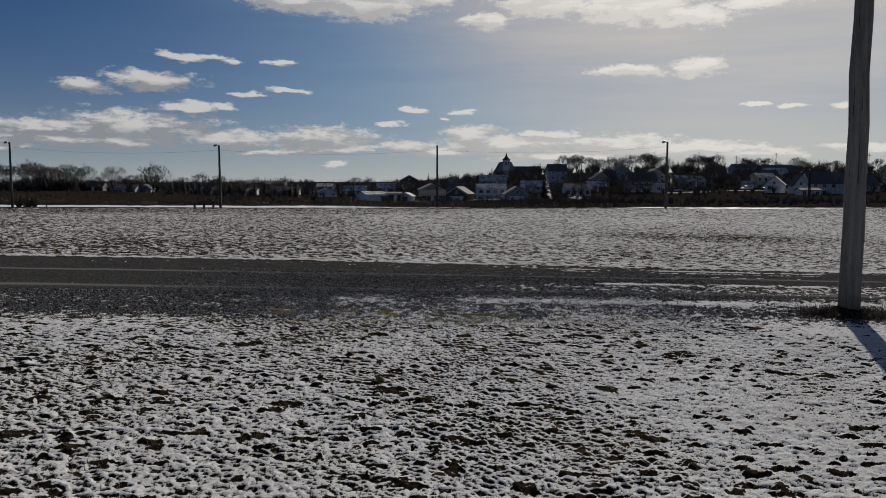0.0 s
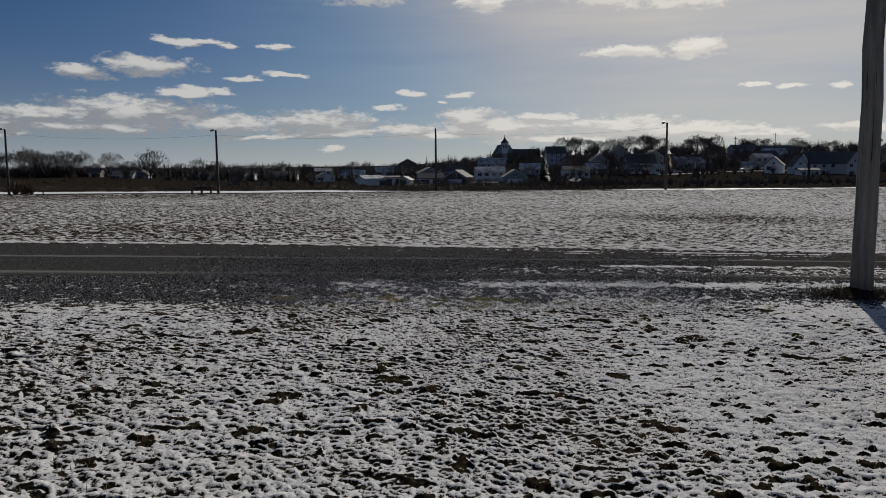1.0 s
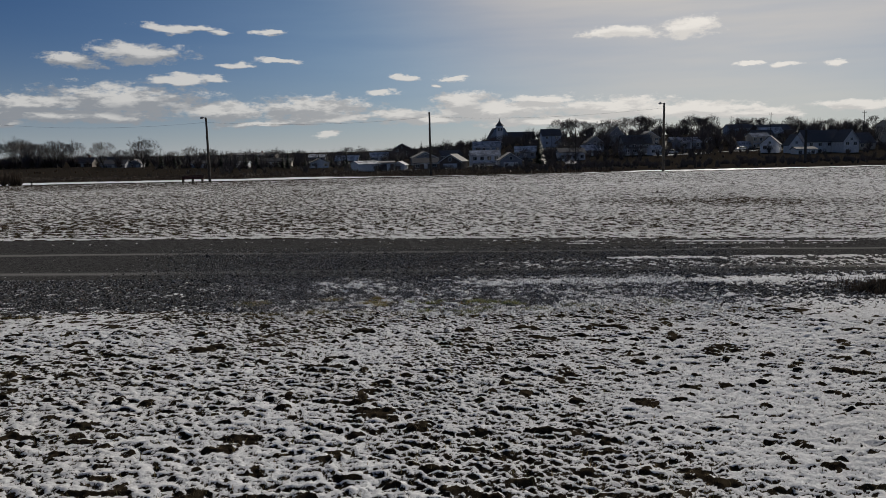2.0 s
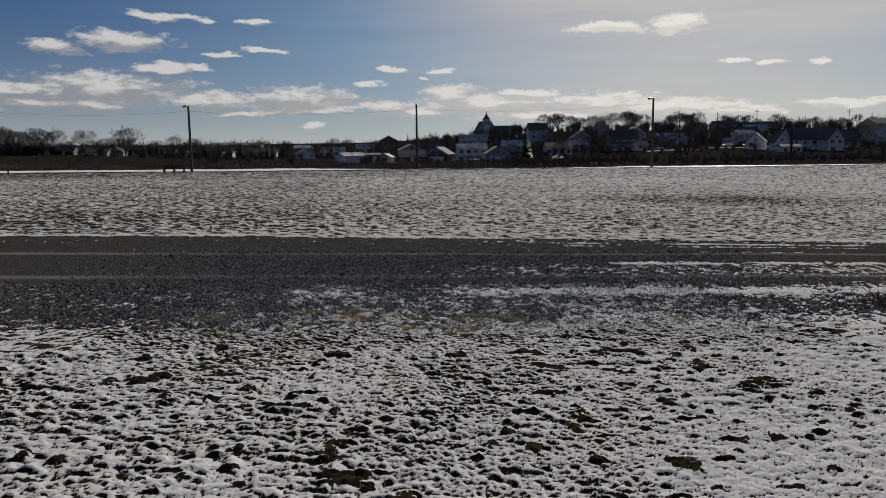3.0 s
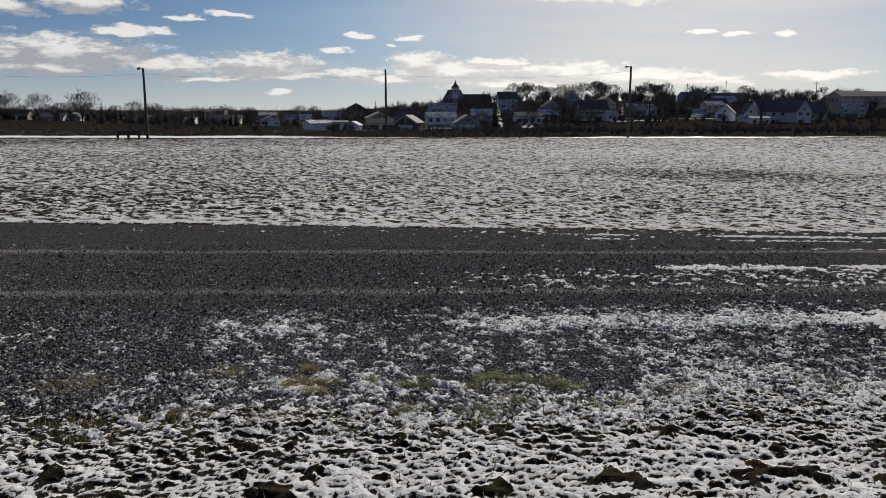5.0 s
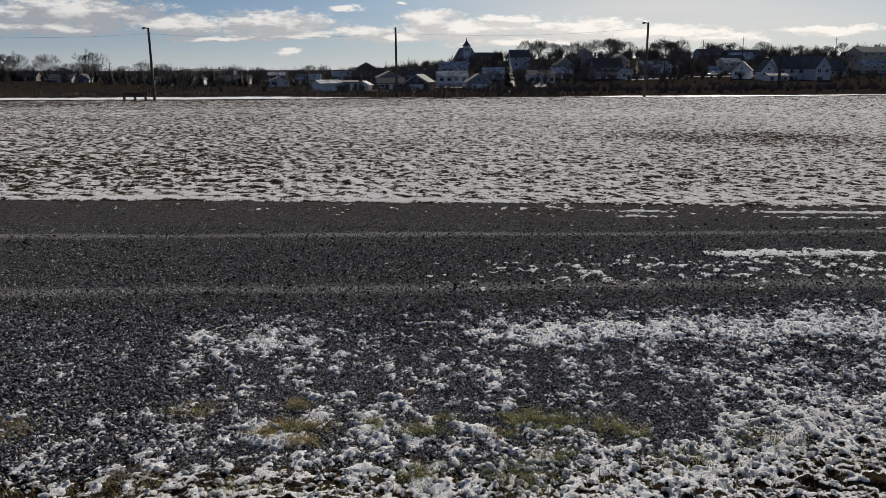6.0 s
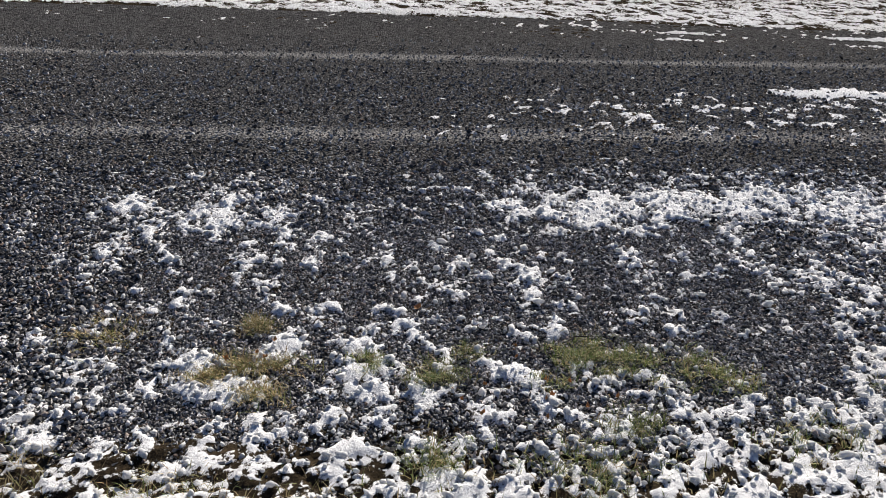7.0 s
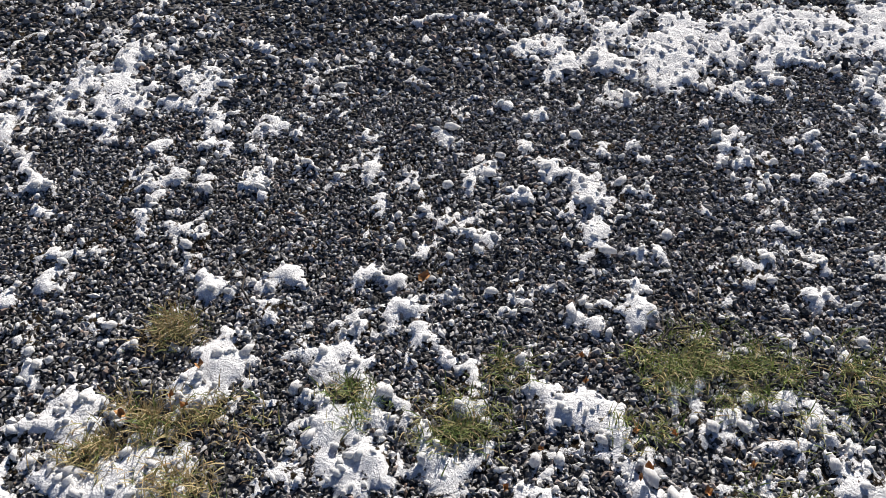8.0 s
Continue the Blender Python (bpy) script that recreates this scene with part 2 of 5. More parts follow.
def seep(m, colour, share):
    """Lets part of the sunlight through, as loose snow does."""
    t = m.node_tree
    both = wire(t, "ShaderNodeMixShader", share, t.nodes["Principled BSDF"].outputs[0], wire(t, "ShaderNodeBsdfTranslucent", (*colour, 1)).outputs[0])
    t.links.new(both.outputs[0], t.nodes["Material Output"].inputs["Surface"])


def siding_material(name, dark, light):
    m, t, b = material(name, 0.6)
    p = wire(t, "ShaderNodeTexCoord").outputs["Object"]
    z = wire(t, "ShaderNodeSeparateXYZ", p).outputs[2]
    lap = calc(t, "FRACT", calc(t, "MULTIPLY", z, 6.5))
    n = noise_node(t, p, 1.2, 4.0).outputs["Fac"]
    r = wire(t, "ShaderNodeObjectInfo").outputs["Random"]
    c = mixc(t, ramp(t, n, 0.35, 0.7), dark, light)
    c = mixc(t, calc(t, "MULTIPLY", ramp(t, lap, 0.88, 1.0), 0.4), c, tuple(v * 0.5 for v in dark))
    hsv = wire(t, "ShaderNodeHueSaturation", 0.5, 1.0, calc(t, "ADD", 0.85, calc(t, "MULTIPLY", r, 0.25)), 1.0, c)
    t.links.new(hsv.outputs[0], b.inputs["Base Color"])
    relief(t, b, lap, 0.4, 0.02)
    return m


def ice_material():
    m, t, b = material("icy_snow", 0.75, 0.0, 0.1)
    p = where(t)
    n = noise_node(t, p, 1.5, 5.0, 0.65).outputs["Fac"]
    t.links.new(mixc(t, ramp(t, n, 0.35, 0.7), (0.68, 0.7, 0.73), (0.88, 0.89, 0.9)), b.inputs["Base Color"])
    relief(t, b, noise_node(t, p, 9, 4.0).outputs["Fac"], 0.5, 0.03)
    return m


ICE = ice_material()
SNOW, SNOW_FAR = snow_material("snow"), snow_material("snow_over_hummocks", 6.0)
TURF, GRAVEL = turf_material(), gravel_material()
SNOW_CRUMB = plain("loose_snow", (0.6, 0.6, 0.61), (0.8, 0.8, 0.79), 30, 1.0, 0.4, 0, (1, 1, 1), 0.0)
seep(SNOW_CRUMB, (0.8, 0.8, 0.79), 0.35)
STONE, STONE_ONE = stone_material(False), stone_material(True)
BLADE = blade_material("dry_grass", ((0.08, 0.085, 0.035), (0.15, 0.15, 0.06), (0.28, 0.225, 0.115), (0.42, 0.33, 0.19), (0.1, 0.08, 0.05)), 0.35)
GREEN = blade_material("green_grass", ((0.07, 0.11, 0.03), (0.16, 0.22, 0.06), (0.25, 0.27, 0.1), (0.4, 0.36, 0.18)), 0.33)
STRAW = blade_material("straw_grass", ((0.34, 0.27, 0.14), (0.5, 0.4, 0.22), (0.58, 0.47, 0.27), (0.24, 0.24, 0.09), (0.4, 0.25, 0.13)), 0.4)
REED = blade_material("brown_reeds", ((0.09, 0.06, 0.04), (0.15, 0.1, 0.065), (0.075, 0.055, 0.04), (0.19, 0.135, 0.085)))
TWIG = blade_material("bare_twigs", ((0.11, 0.095, 0.088), (0.15, 0.13, 0.12), (0.085, 0.075, 0.07)))
LEAF = blade_material("fallen_leaf", ((0.42, 0.16, 0.05), (0.45, 0.28, 0.12), (0.32, 0.13, 0.05)))
POLE_WOOD = plain("weathered_pole_wood", (0.085, 0.08, 0.075), (0.19, 0.18, 0.168), 5, 0.85, 0.6, 0, (3.5, 3.5, 0.25))
DARK_WOOD = plain("dark_pole_wood", (0.05, 0.042, 0.035), (0.1, 0.085, 0.07), 4, 0.85, 0.4, 0, (3, 3, 0.3))
BENCH_WOOD = plain("red_brown_paint", (0.05, 0.02, 0.016), (0.085, 0.032, 0.025), 5, 0.6, 0.3)
METAL = plain("grey_metal", (0.2, 0.21, 0.22), (0.34, 0.35, 0.36), 8, 0.45, 0.1, 0.7)
CABLE = plain("black_cable", (0.012, 0.012, 0.013), (0.03, 0.03, 0.03), 4, 0.6, 0.1)
BARK = plain("bark", (0.03, 0.025, 0.021), (0.07, 0.058, 0.048), 5, 0.9, 0.6, 0, (2, 2, 0.5))
NEEDLE = blade_material("dark_needles", ((0.014, 0.024, 0.014), (0.025, 0.04, 0.022), (0.02, 0.03, 0.02)))
WHITE = siding_material("white_siding", (0.62, 0.63, 0.66), (0.76, 0.77, 0.8))
GREY = siding_material("grey_siding", (0.2, 0.21, 0.235), (0.3, 0.31, 0.34))
BLUE = siding_material("blue_grey_siding", (0.26, 0.31, 0.4), (0.36, 0.42, 0.52))
BROWN = siding_material("brown_siding", (0.09, 0.07, 0.06), (0.16, 0.125, 0.105))
BEIGE = siding_material("beige_siding", (0.36, 0.33, 0.28), (0.48, 0.44, 0.38))
ROOF = plain("dark_shingles", (0.065, 0.064, 0.07), (0.135, 0.13, 0.132), 2.5, 0.85, 0.4)
ROOF_SNOW = plain("thawing_snowy_roof", (0.09, 0.09, 0.1), (0.72, 0.73, 0.76), 0.55, 0.8, 0.3)
TRIM = plain("white_trim", (0.6, 0.61, 0.63), (0.74, 0.75, 0.77), 4, 0.5, 0.1)
GLASS = plain("window_glass", (0.02, 0.025, 0.03), (0.035, 0.04, 0.05), 1, 0.08, 0.0, 0, (1, 1, 1), 0.8)
BRICK = plain("chimney_brick", (0.16, 0.08, 0.06), (0.24, 0.13, 0.1), 6, 0.85, 0.4)
CAR_WHITE = plain("pale_car_paint", (0.5, 0.52, 0.55), (0.62, 0.64, 0.67), 2, 0.25, 0.0, 0, (1, 1, 1), 0.6)
CAR_DARK = plain("dark_car_paint", (0.03, 0.032, 0.04), (0.05, 0.052, 0.06), 2, 0.25, 0.0, 0, (1, 1, 1), 0.6)
RUBBER = plain("tyre_rubber", (0.012, 0.012, 0.012), (0.025, 0.025, 0.025), 8, 0.8, 0.2)

# ---- shape of the land ----
rng = np.random.default_rng(7)


def vnoise(x, y, seed):
    """Smooth lattice noise, -1 to 1."""
    xi, yi = np.floor(x).astype(np.int64), np.floor(y).astype(np.int64)
    fx, fy = x - xi, y - yi
    fx, fy = fx * fx * (3 - 2 * fx), fy * fy * (3 - 2 * fy)

    def h(a, b):
        v = (a * 374761393 + b * 668265263 + seed * 974634777) & 0x7FFFFFFF
        v = ((v ^ (v >> 13)) * 1274126177) & 0x7FFFFFFF
        v = ((v ^ (v >> 16)) * 668265263) & 0x7FFFFFFF
        return (v >> 7 & 0xFFFF) / 32767.5 - 1
    return (h(xi, yi) * (1 - fx) + h(xi + 1, yi) * fx) * (1 - fy) + (h(xi, yi + 1) * (1 - fx) + h(xi + 1, yi + 1) * fx) * fy


def fbm(x, y, size, seed, octaves=3):
    total, amp = 0, 1.0
    for k in range(octaves):
        total = total + amp * vnoise(x / size * 2 ** k + 17.3 * k, y / size * 2 ** k - 9.1 * k, seed + k)
        amp *= 0.5
    return total / 1.4


def smooth(v):
    v = np.clip(v, 0, 1)
    return v * v * (3 - 2 * v)


def land(x, y):
    """Height of the ground: a slight fall to the right round the road, falling gently to the field's end, a dip, then the town's hill."""
    x, y = np.asarray(x, float), np.asarray(y, float)
    z = -0.0218 * np.clip(x, -30, 30) * (1 - smooth((np.abs(y - 5) - 15) / 55))
    z = z - 1.3 * np.clip((y - 18) / 66, 0, 1) - 2.3 * smooth((y - 98) / 90) * smooth((x + 120) / 90)
    z = z + 9.8 * smooth((y - 245) / 235) * smooth((x + 40) / 150) + 1.2 * smooth((x - 60) / 60) * smooth((y - 180) / 90)
    return z + 0.05 * fbm(x, y, 9.0, 3, 2) * smooth((y - 18) / 20)


# clumps of thawing snow at the grassy rim of the gravel: place and radius
RIM_CLUMPS = ((-1.07, 9.55, .12), (-.96, 9.45, .09), (-.98, 9.71, .05), (-.78, 9.69, .07), (-.86, 9.46, .06), (-.55, 9.65, .05), (-.57, 9.51, .055),
              (-.55, 9.39, .04), (-.41, 9.52, .07), (-.44, 9.40, .06), (-.30, 9.38, .07), (-.11, 9.50, .05), (-.04, 9.43, .07), (-.17, 9.38, .04), (-.01, 9.33, .065),
              (.17, 9.47, .07), (.21, 9.38, .08), (.31, 9.30, .095), (.39, 9.42, .055), (.42, 9.33, .06), (-1.13, 9.46, .05), (-.84, 9.61, .045))
# smaller clumps further in on the stones
STONE_CLUMPS = ((-.62, 9.91, .034), (-.81, 9.89, .033), (-.75, 9.87, .022), (-.51, 9.75, .037), (-.39, 9.77, .042), (-.41, 9.87, .034), (-.45, 9.92, .027), (-.96, 10.29, .075),
                (-.74, 10.28, .047), (-.87, 10.25, .04), (-.57, 10.30, .042), (-1.27, 10.29, .026), (-.22, 10.33, .065), (-.13, 10.26, .057), (-.06, 10.13, .047), (.07, 10.21, .054),
                (.14, 10.10, .066), (.12, 9.98, .05), (.08, 10.45, .046), (.32, 10.28, .054), (.14, 9.72, .039), (.01, 9.70, .04), (.79, 10.24, .059), (.58, 10.31, .055),
                (.55, 9.71, .032), (.48, 9.69, .021), (.93, 10.13, .028), (-1.21, 10.04, .021), (-.30, 10.10, .023))


def road_rim(x):
    """The y of the track's far edge."""
    return 15.62 - 0.055 * np.clip(x, -3, 14)


def far_side(x, y):
    return smooth((y + 0.05 * fbm(x, y, 0.9, 41) - road_rim(x)) / 0.16)


def clean_patch(x, y):
    """A smooth well-covered stretch of the lawn."""
    return np.exp(-(((x - 1.9 - 0.35 * (5.2 - y)) / 1.0) ** 2 + ((y - 5.2) / 1.5) ** 2) ** 2)


def tussocks(x, y):
    """Scattered clods of coarse grass, nought between them."""
    return np.where(y > 15, 0, np.clip(vnoise(x / 0.1 + 0.3 * vnoise(x / 0.03, y / 0.03, 28), y / 0.085, 29) - 0.56, 0, 0.3) * 3)


def hummocks(x, y):
    """Lumpy turf under the snow, tufts and trodden hollows; about -1 to 1."""
    wx, wy = x + 0.01 * vnoise(x / 0.04, y / 0.04, 15), y + 0.01 * vnoise(x / 0.04, y / 0.04, 16)
    ax, ay = 0.96 * wx + 0.28 * wy, 0.96 * wy - 0.28 * wx
    bx, by = 0.8 * wx - 0.6 * wy, 0.8 * wy + 0.6 * wx
    uneven = (0.75 + 0.65 * vnoise(x / 0.4, y / 0.33, 19)) * (1 - 0.35 * clean_patch(x, y))
    near_ = (0.42 * vnoise(ax / 0.08, ay / 0.06, 11) + 0.36 * vnoise(bx / 0.055, by / 0.045, 27)) * uneven + 0.33 * vnoise(bx / 0.034, by / 0.026, 17)
    near_ = near_ + 0.3 * vnoise(wx / 0.019, wy / 0.015, 12) + 0.25 * vnoise(wx / 0.21, wy / 0.15, 18) + 1.1 * tussocks(x, y)
    past = 0.6 * vnoise(ax / 0.19, ay / 0.18, 13) + 0.6 * vnoise(bx / 0.09, by / 0.085, 14)
    return np.where(y > 15, past, near_)


def lump_height(y):
    return np.where(y > 15, 0.03, 0.019)


def slope_shade(x, y):
    """How steeply the lumps rise towards the sun; lowers the cover, so that the slope's shade is painted dark."""
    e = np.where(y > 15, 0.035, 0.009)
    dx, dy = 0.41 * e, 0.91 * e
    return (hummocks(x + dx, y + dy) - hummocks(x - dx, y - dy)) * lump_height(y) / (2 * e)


def snow_depth(x, y):
    """Signed snow cover: above nought there is snow; below it bare turf and painted slope shade."""
    n3, edge = fbm(x, y, 1.7, 31), fbm(x, y, 0.9, 41)
    # lawn: snow on sunward slopes and tops; the other slopes' shade is coloured in as bare turf
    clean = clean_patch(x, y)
    lawn = 0.23 + 0.05 * np.clip(x / 2, -2, 1.5) - 1.15 * slope_shade(x, y) - 1.0 * tussocks(x, y) + 0.16 * n3 - 0.14 * smooth((y - 8.2) / 0.6) + 0.14 * fbm(x, y, 0.5, 32, 2) + 0.12 * vnoise(x / 0.02, y / 0.016, 21) + 0.2 * clean
    # stones: ragged clumps, fewer towards the wheel tracks
    clump = 0.42 * vnoise(x / 0.07, y / 0.1, 22) + 0.4 * vnoise(x / 0.032 + 0.4 * n3, y / 0.036, 23) + 0.5 * vnoise(x / 0.0145, y / 0.014, 24)
    bias = 0.06 + np.interp(y + 0.12 * edge, (8.6, 9.0, 9.35, 9.7, 9.95, 10.4, 11.2, 11.6), (-0.02, -0.08, -0.06, -0.24, -0.34, -0.36, -0.66, -0.95))
    stone = clump + 0.14 * n3 + bias + 0.07 * np.clip(x, -1.5, 1.5) - 0.25 * smooth((-1.6 - x) / 0.9) * np.exp(-((y - 9.6) / 0.6) ** 2)
    field = np.full(np.shape(x), -0.3)
    wx, wy = x + 0.016 * vnoise(x / 0.03, y / 0.03, 25), y + 0.016 * vnoise(x / 0.03, y / 0.03, 26)
    if np.min(y) < 10.8 and np.max(y) > 9:
        for cx, cy, r in RIM_CLUMPS + STONE_CLUMPS:
            field = np.maximum(field, 0.75 - np.hypot(wx - cx, wy - cy) / r * 0.75)
    inside = smooth((x + 1.45) / 0.25) * smooth((1.15 - x) / 0.25) * smooth((y - 9.26) / 0.1) * smooth((10.55 - y) / 0.15)
    stone = stone * (1 - inside) + inside * (np.minimum(field * 1.1, 0.3) + 1.05 * clump)
    # snow left along the wheel tracks
    along = np.clip(0.85 * smooth((-0.7 - x) / 0.3) * smooth((x + 1.9) / 0.4) + smooth((x + 0.15) / 0.5) + 0.35 * fbm(x, y * 0.3, 0.9, 61), 0, 1.1)
    stone = stone + 0.58 * np.exp(-((y - 10.72 - 0.05 * np.tanh(x)) / 0.2) ** 2) * along * (0.6 + 0.6 * smooth(0.5 + 1.3 * fbm(x, y, 0.16, 65)))
    stone = stone + 0.42 * np.exp(-((y - 10.98) / 0.32) ** 2) * along
    stone = stone + 1.15 * np.exp(-((y - 12.88 + 0.03 * edge) / 0.13) ** 2) * smooth((x - 2.2) / 0.8) * smooth(0.75 + 1.2 * fbm(x, y, 0.5, 66))
    stone = stone + 0.38 * np.exp(-((y - 12.5) / 0.55) ** 2) * smooth((x + 1.0) / 2.6) + 0.36 * np.exp(-((y - 12.1) / 0.6) ** 2) * (0.35 + 0.65 * smooth((x + 1.5) / 2)) + 0.35 * np.exp(-((y - 15.2) / 0.5) ** 2)
    for lane, wide, lift in ((-0.4, 0.07, 1.35), (-0.75, 0.05, 1.1), (-1.35, 0.04, 0.9)):
        stone = stone + lift * np.exp(-((y - road_rim(x) - lane) / wide) ** 2) * smooth((x - 0.5) / 4) * smooth(0.6 + 1.2 * fbm(x, y * 0.1, 1.2, 95))
    on = 1 - smooth((y + 0.3 * edge - 8.75) / 0.45)
    v = on * lawn + (1 - on) * stone
    # the mown field past the track, its lumps' shade painted in through the cover
    tufty = 0.07 * fbm(x, y, 6.0, 81) - 0.13 * smooth(1 - np.abs(y - 19.5 - 0.12 * x) / 4.5) * smooth((6 - x) / 16) - 0.3 * np.exp(-(((x - 11) / 5) ** 2 + ((y - 28) / 3) ** 2))
    mown = 0.13 - 1.2 * slope_shade(x, y) + tufty - 0.26 * smooth((24 - x) / 60) - 0.12 * smooth((y - 45) / 30)
    mown = mown + 0.55 * np.exp(-((y - road_rim(x) - 0.2 - 0.1 * edge) / 0.14) ** 2) * smooth(0.7 + fbm(x, y * 0.3, 2.5, 91))
    far = far_side(x, y)
    v = v * (1 - far) + far * mown
    foot = np.hypot(x - 5.3, (y - 10.0) * 1.3)
    return v - 1.6 * np.exp(-(foot / 0.5) ** 2)


def turfy(x, y):
    """One on the lawn and the field, nought on the gravel."""
    edge = fbm(x, y, 0.9, 41)
    return np.clip(1 - smooth((y + 0.3 * edge - 8.75) / 0.6) + far_side(x, y), 0, 1)


def snow_height(x, y):
    s = snow_depth(x, y)
    lawn = turfy(x, y)
    rise = smooth((120 - y) / 60) * np.where(y > 14, 0.25 + 0.75 * smooth((y - 16) / 2), 1)
    on_turf = 0.012 + lump_height(y) * (0.55 + hummocks(x, y)) * rise + 0.006 * np.clip(s * 3, -1, 1)
    on_stone = 0.0095 + 0.013 * np.tanh(s * 2.4) + 0.008 * fbm(x, y, 0.028, 111, 2)
    return land(x, y) + lawn * on_turf + (1 - lawn) * on_stone


def sheet(name, xs, ys, height, mat):
    """A height field over the grid xs by ys (2-D arrays)."""
    rows, cols = xs.shape
    z = height(xs, ys)
    me = bpy.data.meshes.new(name)
    me.vertices.add(rows * cols)
    me.vertices.foreach_set("co", np.stack([xs, ys, z], -1).ravel())
    k = np.arange(rows * cols).reshape(rows, cols)
    quads = np.stack([k[:-1, :-1], k[:-1, 1:], k[1:, 1:], k[1:, :-1]], -1).reshape(-1, 4)
    ob = fill(name, me, quads, mat)
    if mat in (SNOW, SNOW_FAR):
        # carries the painted slope shade along with the snow cover
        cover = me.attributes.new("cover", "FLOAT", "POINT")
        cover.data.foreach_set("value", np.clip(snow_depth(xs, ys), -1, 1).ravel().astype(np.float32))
    return ob


def fill(name, me, faces, mat, flat=False):
    n, m = faces.shape
    me.loops.add(n * m)
    me.polygons.add(n)
    me.loops.foreach_set("vertex_index", faces.ravel())
    me.polygons.foreach_set("loop_start", np.arange(n) * m)
    me.polygons.foreach_set("use_smooth", np.full(n, not flat))
    me.materials.append(mat)
    me.update(calc_edges=True)
    me.validate()
    return new(name, me)


def raw(name, verts, faces, mat, flat=True):
    me = bpy.data.meshes.new(name)
    me.vertices.add(len(verts))
    me.vertices.foreach_set("co", np.asarray(verts, float).ravel())
    return fill(name, me, np.asarray(faces), mat, flat)


def grid(x0, x1, y0, y1, step):
    return np.meshgrid(np.linspace(x0, x1, int((x1 - x0) / step) + 1), np.linspace(y0, y1, int((y1 - y0) / step) + 1))


# the ground: one sheet out to the horizon, closer meshed near by
gy = np.concatenate([-np.geomspace(3000, 12, 24), np.linspace(-8, 120, 90), np.geomspace(124, 700, 90), np.geomspace(760, 4200, 14)])
gx = np.concatenate([-np.geomspace(4000, 420, 12), np.linspace(-380, 380, 150), np.geomspace(420, 4000, 12)])
ground = sheet("ground", *np.meshgrid(gx, gy), land, TURF)
tagged(ground, "brown winter turf reaching to the horizon", "ground", kind="structure")

rx = np.concatenate([np.linspace(-90, -8, 40), np.linspace(-7.8, 9, 240), np.linspace(9.5, 90, 40)])
ry = np.linspace(8.95, 16.15, 62)
road = sheet("road", *np.meshgrid(rx, ry), lambda x, y: land(x, y) + 0.012 * smooth((y - 9.0) / 0.3) * smooth((16.12 - y) / 0.3) - 0.005 + 0.004 * fbm(x, y, 0.4, 141) * (y > 9.1), GRAVEL)
tagged(road, "dark grey crushed-gravel track with snow along its wheel marks", "road", kind="structure")


def snow_sheet(name, xs, ys, label, mat=SNOW):
    return tagged(sheet(name, xs, ys, snow_height, mat), label, "snow", kind="stuff")


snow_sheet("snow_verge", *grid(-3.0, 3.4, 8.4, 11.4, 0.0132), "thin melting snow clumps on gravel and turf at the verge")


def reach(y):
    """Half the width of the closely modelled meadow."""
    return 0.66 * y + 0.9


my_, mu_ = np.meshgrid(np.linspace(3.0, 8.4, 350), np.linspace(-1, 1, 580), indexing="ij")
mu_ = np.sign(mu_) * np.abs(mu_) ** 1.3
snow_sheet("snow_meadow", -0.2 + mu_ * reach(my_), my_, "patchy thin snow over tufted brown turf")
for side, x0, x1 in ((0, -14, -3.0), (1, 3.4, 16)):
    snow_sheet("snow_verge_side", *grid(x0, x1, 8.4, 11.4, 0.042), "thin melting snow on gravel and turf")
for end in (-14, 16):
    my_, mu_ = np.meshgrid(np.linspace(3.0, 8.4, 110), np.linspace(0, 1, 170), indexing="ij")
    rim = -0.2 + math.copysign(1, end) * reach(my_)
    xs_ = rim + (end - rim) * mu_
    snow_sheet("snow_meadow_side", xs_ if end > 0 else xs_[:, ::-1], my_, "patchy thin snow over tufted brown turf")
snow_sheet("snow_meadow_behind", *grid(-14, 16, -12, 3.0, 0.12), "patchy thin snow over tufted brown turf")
snow_sheet("snow_track", *grid(-12, 14, 11.4, 15.0, 0.046), "snow streaks left on the gravel track")


def field_end(x):
    """The y at which the mown field ends, along the line of poles."""
    return 86.5 - 0.11 * np.clip(x, -60, 60)


def field_height(x, y):
    return snow_height(x, y) - 0.3 * smooth((y - field_end(x) + 1.4) / 0.8)


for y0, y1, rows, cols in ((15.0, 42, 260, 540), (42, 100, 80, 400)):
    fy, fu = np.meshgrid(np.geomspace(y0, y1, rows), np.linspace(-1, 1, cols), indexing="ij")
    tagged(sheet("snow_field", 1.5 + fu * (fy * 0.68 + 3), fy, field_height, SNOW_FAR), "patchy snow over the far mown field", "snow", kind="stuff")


# ---- loose stuff on the ground ----
def scatter(n, x0, x1, y0, y1):
    return rng.uniform(x0, x1, n), rng.uniform(y0, y1, n)


def lattice(x0, x1, y0, y1, step):
    a, b = np.meshgrid(np.arange(x0, x1, step), np.arange(y0, y1, step))
    return (a + rng.uniform(-.45, .45, a.shape) * step).ravel(), (b + rng.uniform(-.45, .45, b.shape) * step).ravel()


